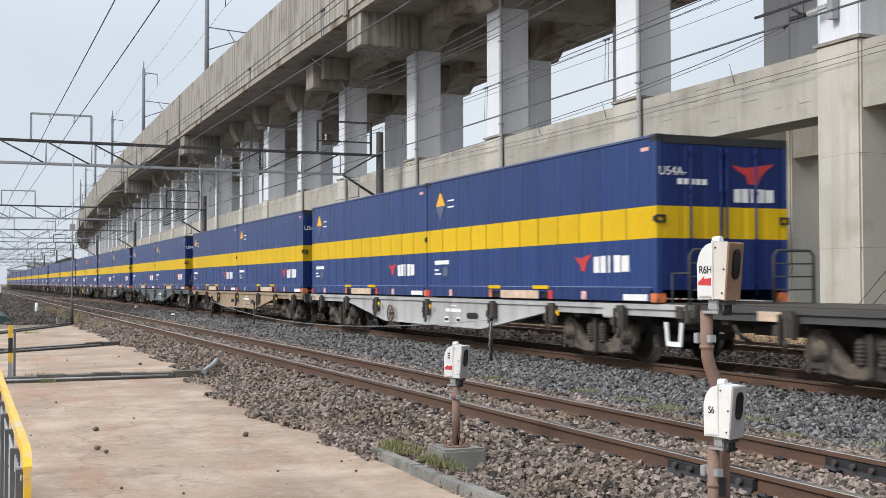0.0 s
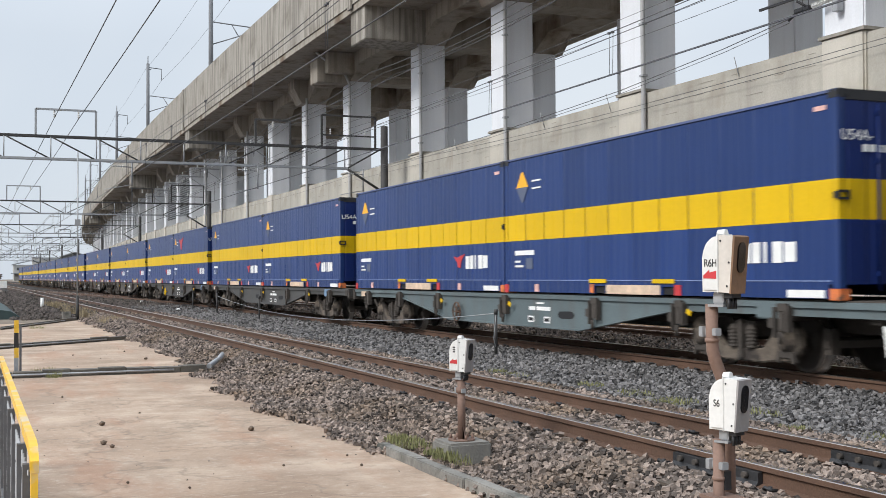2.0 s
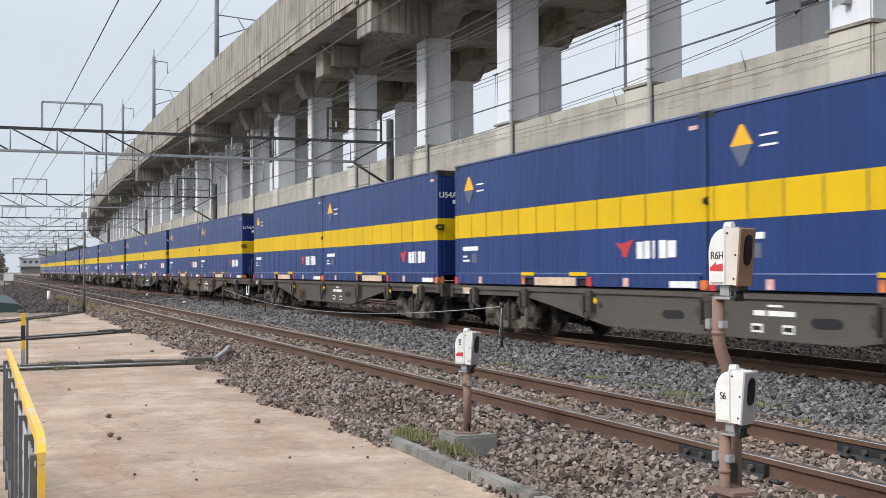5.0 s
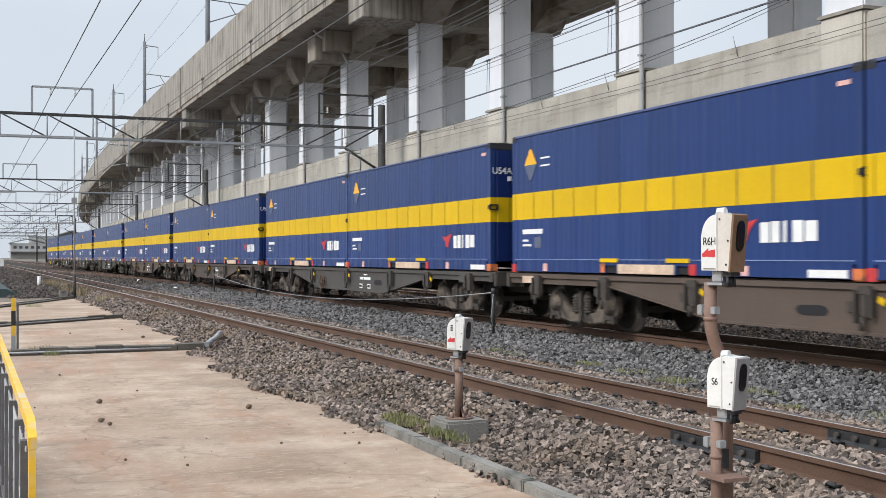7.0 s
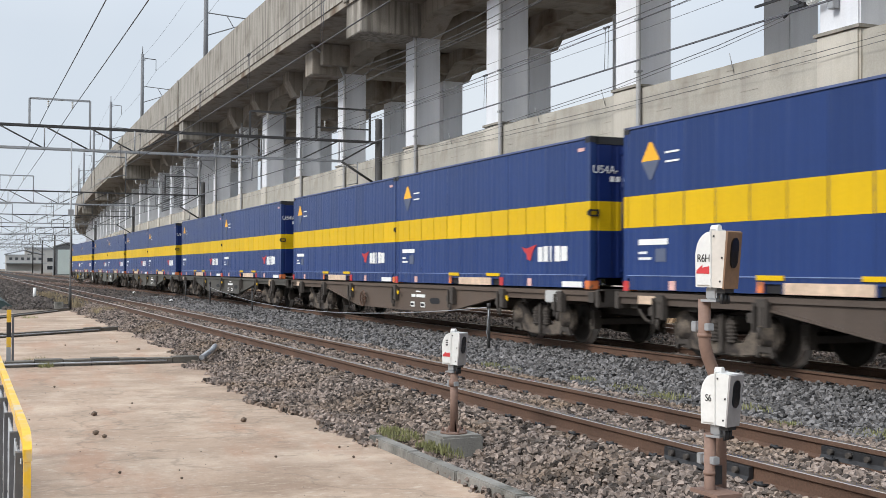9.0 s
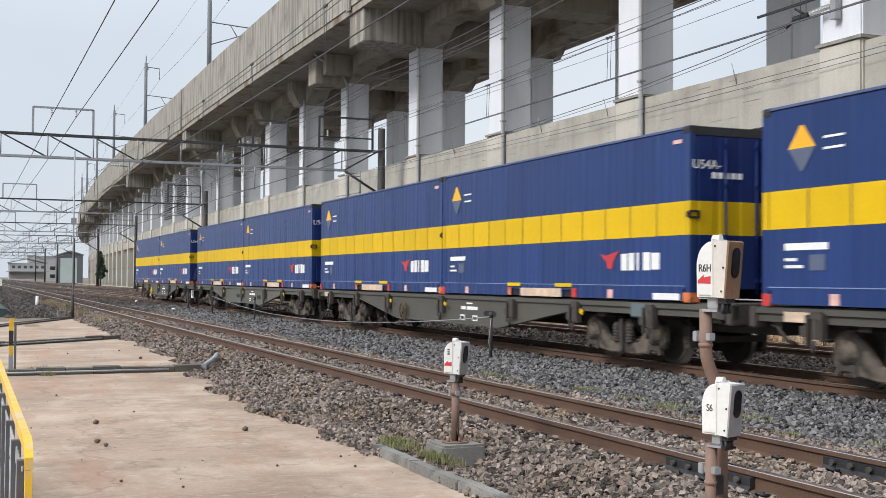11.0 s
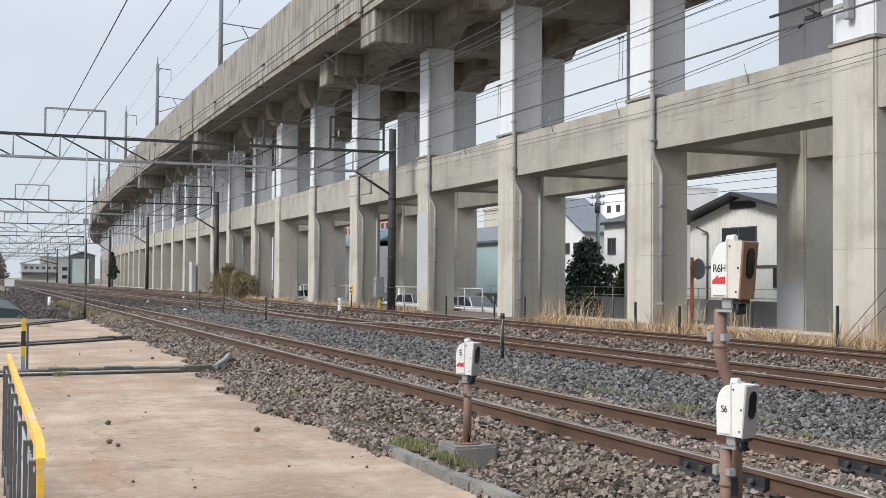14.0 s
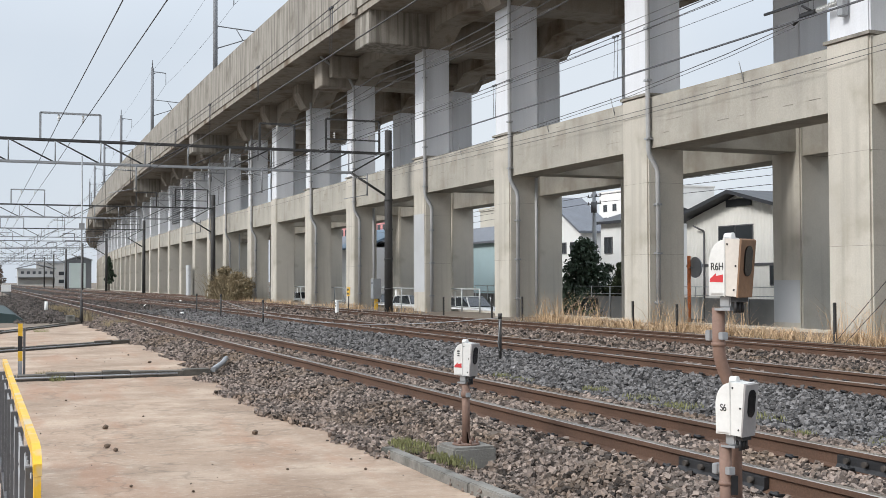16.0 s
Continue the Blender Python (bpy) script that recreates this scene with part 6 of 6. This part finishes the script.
def build_houses():
    siding = ribbed("cream_ribbed_siding", (.80, .785, .73), .9)
    tiles = material("dark_roof_tiles", (.035, .037, .042), .5, fine=(12, .15), coarse=(1, .15))
    grey_tiles = material("grey_roof_tiles", (.14, .15, .17), .6, fine=(12, .2), coarse=(1, .15), bump=.5, bump_scale=8)
    blue_tiles = material("blue_roof_tiles", (.10, .15, .2), .6, fine=(12, .2), coarse=(1, .15), bump=.5, bump_scale=8)
    teal = material("pale_teal_wall", (.42, .55, .57), .8, fine=(20, .05), coarse=(.4, .08))
    white = material("white_wall", (.78, .78, .76), .8, fine=(20, .04), coarse=(.4, .07))
    pink = material("pink_wall", (.60, .27, .27), .8, fine=(20, .05), coarse=(.4, .08))
    beige = material("beige_wall", (.52, .49, .42), .8, fine=(20, .05), coarse=(.4, .08))
    orange = material("orange_brown_wall", (.34, .16, .08), .8, fine=(20, .05), coarse=(.4, .1))
    wall_block = material("grey_block_wall", (.22, .22, .215), .9, fine=(20, .1), coarse=(1, .15), bump=.3, bump_scale=20)
    # cream house behind the near bay
    h = house("house", 56.6, 36, 12.1, 9, 5.6, siding, tiles, "cream ribbed-siding house with a black tiled gable roof", windows=((4.6, 2.9, 3.6, 2.1), (5.8, .2, 1.6, 2.2), (1.3, 1.1, 1.5, 1.2)), rise=1.55, over=1.0)
    part("belt_board", box(-12.1, 0, -.05, -.01, 3.22, 3.4), FENCE_GREY, h)
    part("gable_board", box(-7.4, -4.7, -.07, -.01, 7.2, 7.7), tiles, h)
    bm = bmesh.new()
    C(bm, (-9.9, -.1, 0), (-9.9, -.1, 5.7), .06, n=8)
    C(bm, (-9.9, -.1, 5.7), (-10.6, -.5, 6.1), .06, n=8)
    part("downpipe", bm, FENCE_GREY, h)
    bm = bmesh.new()
    C(bm, (-5, 3, 7.6), (-5, 3, 9.9), .03, n=6)
    for k in range(4):
        C(bm, (-4.0, 3, 9.2 - k * .1), (-6.0, 3, 9.2 - k * .1 + .1), .015, n=5)
    part("aerial", bm, FENCE_GREY, h)
    # low block wall and panels
    w = thing("block_wall", (0, 0, -.1), "low grey concrete block wall with mesh fence panels", "wall")
    part("wall", box(-75, -24, 21.0, 21.2, -1.0, .55), wall_block, w)
    bm = bmesh.new()
    for s in np.arange(24, 75, 2):
        C(bm, (-s, 20.95, -.95), (-s, 20.95, 1.1), .03, n=6)
    for z in (.68, 1.08):
        C(bm, (-75, 20.95, z), (-24, 20.95, z), .02, n=6)
    part("mesh_posts", bm, FENCE_WHITE, w)
    part("sheet_panel", box(-46.7, -45.35, 20.9, 20.94, -.45, .6), FENCE_WHITE, w, "pale corrugated sheet panel")
    part("dark_board", box(-57.0, -55.3, 20.9, 20.94, -.1, .4), LOUVRE, w)
    house("house", 99.5, 36, 11, 4, 5.2, teal, grey_tiles, "pale teal two-storey house with a grey tiled roof", "gable_x", windows=((9.2, 3.2, .4, 1.0),), rise=1.5)
    house("house", 89.4, 39, 12, 3, 5.7, white, grey_tiles, "white house with a steep grey slate roof", "gable_y", windows=((1.0, 3.9, .9, .9), (2.8, 3.9, .9, .9), (4.6, 3.9, .9, .9)), rise=3.3)
    house("house", 74.6, 36, 6.2, 6, 6.0, white, tiles, "white house with a dark flat-eaved roof and balcony", "gable_x", windows=((4.4, 3.6, 1.1, 1.2),), rise=.9)
    house("house", 117.0, 47, 12.2, 8, 9.95, beige, beige, "beige flat-roofed building behind the teal house", "flat", windows=((6.6, 6.0, 1.2, 1.2),), category="building")
    house("house", 122.0, 30, 12, 9, 5.2, white, blue_tiles, "white house with a blue-grey tiled roof", "gable_x", windows=((2, 3, 1.5, 1.2), (6, 3, 1.5, 1.2)), rise=2.2)
    house("house", 119.0, 33, 9, 8, 5.2, orange, grey_tiles, "orange-brown house with a grey roof", "gable_x", rise=2.0)
    house("house", 142.0, 32, 18, 9, 5.4, beige, grey_tiles, "low beige house with a grey tiled roof", "gable_x", windows=((3, 3, 2, 1.2), (9, 3, 2, 1.2)), rise=2.0)
    rows = [(2 + 3.2 * k, 2.5 + 3.0 * j, 1.5, 1.4) for k in range(15) for j in range(4)]
    house("apartment_block", 207.0, 66, 52, 12, 14.7, pink, pink, "pink apartment block with rows of small windows", "flat", windows=rows, category="building")
    rows = [(1.5 + 4.2 * k, 2.5 + 3.0 * j, 1.6, 1.5) for k in range(6) for j in range(6)]
    house("apartment_block", 210.0, 126, 26, 14, 21.8, white, white, "tall white apartment block with rows of windows", "flat", windows=rows, category="building")
    # street things between the houses and the viaduct
    p = thing("utility_pole", (-67.9, 28, -.1), "grey concrete utility pole with crossarms and wires", "utility pole")
    part("pole", rod((0, 0, -1), (0, 0, 9.4), .17, .12, 10), GALV, p)
    bm = bmesh.new()
    for z in (7.1, 7.5, 6.6):
        C(bm, (-.9, 0, z), (.9, 0, z), .04, n=6)
        for x in (-.8, -.3, .3, .8):
            C(bm, (x, 0, z), (x, 0, z + .2), .035, n=6)
    C(bm, (.3, -.2, 6.0), (.3, -.2, 6.7), .2, n=10)
    part("crossarm", bm, FENCE_GREY, p)
    for z in (7.6, 7.2, 6.7):
        bm = bmesh.new()
        tube(bm, [(60, 3, z + .4), (30, 1.5, z - .2), (0, 0, z), (-30, 1.5, z - .3), (-60, 4, z + .3)], .018, 5)
        part("street_wire", bm, WIRE, p)
    m = thing("traffic_mirror", (-45.45, 20.2, -.1), "round grey traffic mirror back on an orange pole", "traffic mirror")
    part("pole", rod((0, 0, -.95), (0, 0, 2.55), .085, n=10), ORANGE, m, "orange painted pole")
    bm = bmesh.new()
    C(bm, (.42, .05, 2.0), (.42, .14, 2.0), .5, .46, n=24)
    C(bm, (.3, .0, 2.0), (0, 0, 2.0), .03, n=6)
    part("mirror_back", bm, GALV, m)
    # trackside cabinet, plates
    c = thing("equipment_cabinet", (-53.7, 7.4, -.12), "grey steel equipment cabinet on short legs", "cabinet")
    part("case", box(-.22, .22, -.2, .2, .55, 1.55, bevel=.02), GALV, c)
    part("door", box(-.18, .18, -.215, -.2, .6, 1.5), GALV, c)
    part("label_bars", box(-.1, .12, -.222, -.214, 1.3, 1.36), STEEL_BLACK, c)
    for x in (-.15, .1):
        part("leg", box(x, x + .06, -.05, .05, 0, .56), YELLOW_RAIL, c)
    c = thing("yellow_sign", (-55.8, 6.65, -.2), "small yellow square sign with dark marks on a thin post", "sign")
    part("post", rod((0, 0, 0), (0, 0, .85), .03, n=6), POLE_DARK, c)
    part("board", box(-.25, .25, -.03, 0, .75, 1.2), YELLOW_RAIL, c)
    bm = bmesh.new()
    for x in (-.18, .04):
        for z in (.82, 1.02):
            B(bm, x, x + .14, -.036, -.03, z, z + .1)
    part("marks", bm, STEEL_BLACK, c)
    c = thing("distance_post", (-49.2, 4.0, -.25), "white distance post leaning beside the track", "post")
    part("board", box(-.14, .14, -.05, .05, 0, .72, bevel=.02), WHITE_PAINT, c)
    bm = bmesh.new()
    B(bm, -.05, .07, -.056, -.05, .42, .48)
    B(bm, -.05, .07, -.056, -.05, .55, .6)
    part("number_bars", bm, STEEL_BLACK, c)
    # white door low in the viaduct wall
    tagged(part("panel_door", box(-112.1, -110.6, 7.9, 8.1, -.2, 2.9), WHITE_PATCH), "white panel door at the viaduct foot", "door")


# ---- trees ----
LEAF = material("dark_evergreen_leaf", (0.045, 0.07, 0.042), 0.7, fine=(10, .2), coarse=(.8, .3), random_tone=.5)
GREEN_DARK = material("dull_olive_leaf", (0.06, 0.075, 0.035), 0.8, fine=(10, .2), coarse=(.8, .3), random_tone=.5)
TWIG = material("grey_bark", (0.12, 0.1, 0.085), 0.9, fine=(20, .2), coarse=(2, .2))


def build_tree(s, y, h, w, label, seed, leaf=.12, per=130, mat=None, bare=.25, limbs=26):
    """A tapered trunk with limbs that carry uneven leaf clumps, wider below than above."""
    rnd = random.Random(seed)
    t = thing("tree", (-s, y, -.1 if y < 20 else -1.06), label, "tree")
    bm = bmesh.new()
    C(bm, (0, 0, 0), (0, 0, h * .9), .14, .03, n=8)
    clumps = []
    for k in range(limbs):
        f = (k + rnd.random()) / limbs
        z = h * (bare + (1 - bare) * f)
        r = w * (1.02 - f * .95) * (.25 + .75 * rnd.random())
        a = k * 2.4 + rnd.uniform(-.4, .4)
        p = (r * math.cos(a), r * math.sin(a), z)
        clumps.append((*p, w * .27 * (.6 + .6 * rnd.random()) * (1.1 - .5 * f)))
        if r > w * .4:
            clumps.append((p[0] * .55, p[1] * .55, z + .05, w * .25 * (1.1 - .5 * f)))
        C(bm, (0, 0, z * .85), p, .035, .012, n=5)
    part("trunk", bm, TWIG, t)
    leaf_cloud("crown", clumps, per, leaf, mat or LEAF, t, seed)


def build_distance():
    shed_wall = material("grey_shed_cladding", (.17, .18, .19), .7, fine=(10, .08), coarse=(.3, .12))
    shed_door = material("pale_green_shutter", (.60, .69, .67), .6, fine=(10, .05), coarse=(.3, .08))
    cream = material("cream_station_wall", (.42, .41, .39), .8, fine=(10, .05), coarse=(.3, .08))
    roof = material("grey_metal_roof", (.3, .32, .34), .5, fine=(10, .05), coarse=(.3, .08))
    sh = thing("shed", (-300, 10.1, -.4), "grey gabled shed with a pale green roller shutter", "shed")
    part("wall", box(-10, 0, 0, 5.9, 0, 7.2), shed_wall, sh)
    part("roof", solid([(-.3, 7.1), (2.95, 8.1), (6.2, 7.1), (6.2, 7.3), (2.95, 8.35), (-.3, 7.3)], "x", -10.3, .3), roof, sh)
    part("gable", solid([(0, 7.2), (5.9, 7.2), (2.95, 8.1)], "x", -.3, .0), shed_wall, sh)
    part("shutter", box(0, .06, .5, 4.5, .2, 6.4), shed_door, sh)
    st = thing("station_building", (-420, 2.5, .4), "cream two-storey railway building with a pale roof", "building")
    part("wall", box(-12, 0, 0, 12, 0, 5.6), cream, st)
    part("roof", solid([(-.5, 5.5), (6, 7.0), (12.5, 5.5), (12.5, 5.8), (6, 7.3), (-.5, 5.8)], "x", -12.5, .5), roof, st)
    for k in range(6):
        part("window", box(-.02, .05, .9 + 1.9 * k, 1.9 + 1.9 * k, 3.7, 4.6), LOUVRE, st)
    part("canopy", box(0, 2.5, -1, 13, 2.5, 2.75), roof, st)
    rnd = random.Random(77)
    for k, (s, y, w, h) in enumerate(((470, 14, 16, 9), (620, 18, 22, 12))):
        b = thing("far_building", (-s, y, -.4), "distant pale building beyond the railway yard", "building", "far buildings")
        part("wall", box(-10, 0, 0, w, 0, h), cream, b)
        part("roof", box(-10.2, .2, -.2, w + .2, h, h + .4), roof, b)
        for i in range(int(w / 4)):
            for j in range(int(h / 3.3)):
                part("window", box(0, .06, 1 + 4 * i, 3.2 + 4 * i, 1.2 + 3.1 * j, 2.6 + 3.1 * j), GLASS_DARK, b)
    brown = material("bare_twig_brown", (.13, .095, .075), .9, fine=(10, .2), coarse=(.5, .3), random_tone=.4)
    for k in range(12):
        build_tree(432 + 12 * k, -9.0 + k * .75 + rnd.uniform(-1, 1), 8.5 + rnd.random() * 4, 3.6, "bare brown tree beyond the end of the railway", 50 + k, .26, 45, brown, .1)
    build_tree(190, 8.8, 5.4, 1.3, "dark evergreen shrub against the viaduct wall", 90, .2, 90)
    # dark green sheet over a heap, a small lineside board, white markers
    bm = bmesh.new()
    prism(bm, [(-16, -.4), (-8.9, -.4), (-9.6, .05), (-11, .22), (-16, .3)], "x", -66, -47.5)
    tarp = material("dark_green_sheet", (.035, .06, .06), .7, fine=(6, .15), coarse=(.8, .2), bump=.4, bump_scale=5)
    tagged(part("ground_sheet", bm, tarp), "dark green weed sheet over the bank beside the yard", "ground sheet")
    b = thing("lineside_board", (-105, -8.6, -.4), "small white lineside board on two legs", "sign")
    part("board", box(-.03, .03, -.4, .4, .9, 1.5), WHITE_PAINT, b)
    for y in (-.35, .3):
        part("leg", box(-.04, .04, y, y + .07, 0, .9), POLE_DARK, b)
    b = thing("marker_post", (-63, -7.6, -.3), "short white marker post in the ballast", "post")
    part("shaft", rod((0, 0, 0), (0, 0, .6), .1, .08, 10), WHITE_PAINT, b)
    for s, y in ((70, -1.6), (58, 2.9), (86, 3.1), (105, -2.6), (52, -2.4), (120, 2.7)):
        b = thing("marker_stone", (-s, y, -.2), "small white painted marker stone between tracks", "marker", "white marker stones")
        bm = bmesh.new()
        bmesh.ops.create_icosphere(bm, subdivisions=2, radius=.1)
        for v in bm.verts:
            v.co.z = max(v.co.z, -.06) + .06
        part("stone", bm, WHITE_PAINT, b)
    p = thing("slim_pole", (-45.2, -7.3, -.3), "slim grey signal pole with a small box near its top", "pole")
    part("pole", rod((0, 0, 0), (0, 0, 6.4), .028, n=8), GALV, p)
    part("base", rod((0, 0, 0), (0, 0, .95), .065, .05, 10), POLE_DARK, p)
    part("box", box(-.06, .06, -.1, .1, 3.6, 3.85), GALV, p)
    part("foot_block", box(-.2, .2, -.55, -.25, 0, .35), KERB, p)
    # crossing rails of the far junction
    j = thing("junction_rails", (0, 0, 0), "rusty crossing rails of a far junction", "railway track", kind="structure")
    timber = box(-.12, .12, -3.6, 3.6, -.3, -.152)
    for k in range(64):
        s = 54 + 1.5 * k
        cached("timber", "junction_timber", lambda: timber, SLEEPER, j, pose(-s, .6 - 3.2 * (k / 64), 0))
    for y0, y1, s0, s1 in ((.57, -4.95, 58, 150), (-.57, -6.09, 58, 150), (5.57, .57, 64, 150), (4.43, -.57, 64, 150), (9.0, 5.57, 90, 190), (7.9, 4.43, 90, 190)):
        bm = bmesh.new()
        n = 16
        pts = []
        for k in range(n + 1):
            f = k / n
            pts.append(Vector((-(s0 + (s1 - s0) * f), y0 + (y1 - y0) * (3 * f * f - 2 * f ** 3), 0)))
        for a, b in zip(pts, pts[1:]):
            d = [bm.verts.new(p + Vector((0, o, z))) for p in (a, b) for o, z in ((-.034, -.14), (-.034, 0), (.034, 0), (.034, -.14))]
            for q, mi in (((0, 1, 5, 4), 0), ((1, 2, 6, 5), 1), ((2, 3, 7, 6), 0)):
                bm.faces.new([d[i] for i in q]).material_index = mi
        bmesh.ops.recalc_face_normals(bm, faces=bm.faces)
        part("rail", bm, [RAIL_RUST, RAIL_TOP], j)


build_ground()
build_ballast_bed()
build_tracks()
build_viaduct()
build_far_ground()
TRAIN = build_train()
for gi, gs in enumerate(GANTRY_S):
    build_gantry(gs, gi)
build_wires()
build_masts()
build_pipes()
build_formwork()
build_lane_fence()
build_car(54.6, 13, 6, "white hatchback car parked under the viaduct")
build_car(63.0, 13.0, 4, "white car parked behind the guard fence")
build_car(69.5, 13.4, 5, "pale car parked behind a column")
build_car(87.0, 13.0, 5, "white car parked further down the lane")
build_houses()
build_tree(58.4, 21.9, 4.6, 3.3, "dense dark evergreen garden tree behind a block wall", 40, .14, 90, None, .12, 60)
build_tree(55.4, 22.6, 3.3, 1.7, "low dull green shrub behind a block wall", 41, .11, 120, GREEN_DARK, .15, 30)
build_distance()
build_yard()
build_clods()
build_fence()
build_boxes()
build_rail_fittings()
build_grass()
build_stones()


def motions():
    times = [0.0, 1, 2, 3, 4, 5, 6, 7, 8, 9, 10, 11, 11.5, 12, 12.5, 13, 13.5, 14, 15, 16.0]
    # a short check and catch-up near the end of the passage
    late = {12: -.45, 12.5: -.58, 13: .08}
    for ob, x, z in TRAIN:
        walk(ob, [(t, pose(x + travel(t) + late.get(t, 0.0), 0, z)) for t in times])


motions()
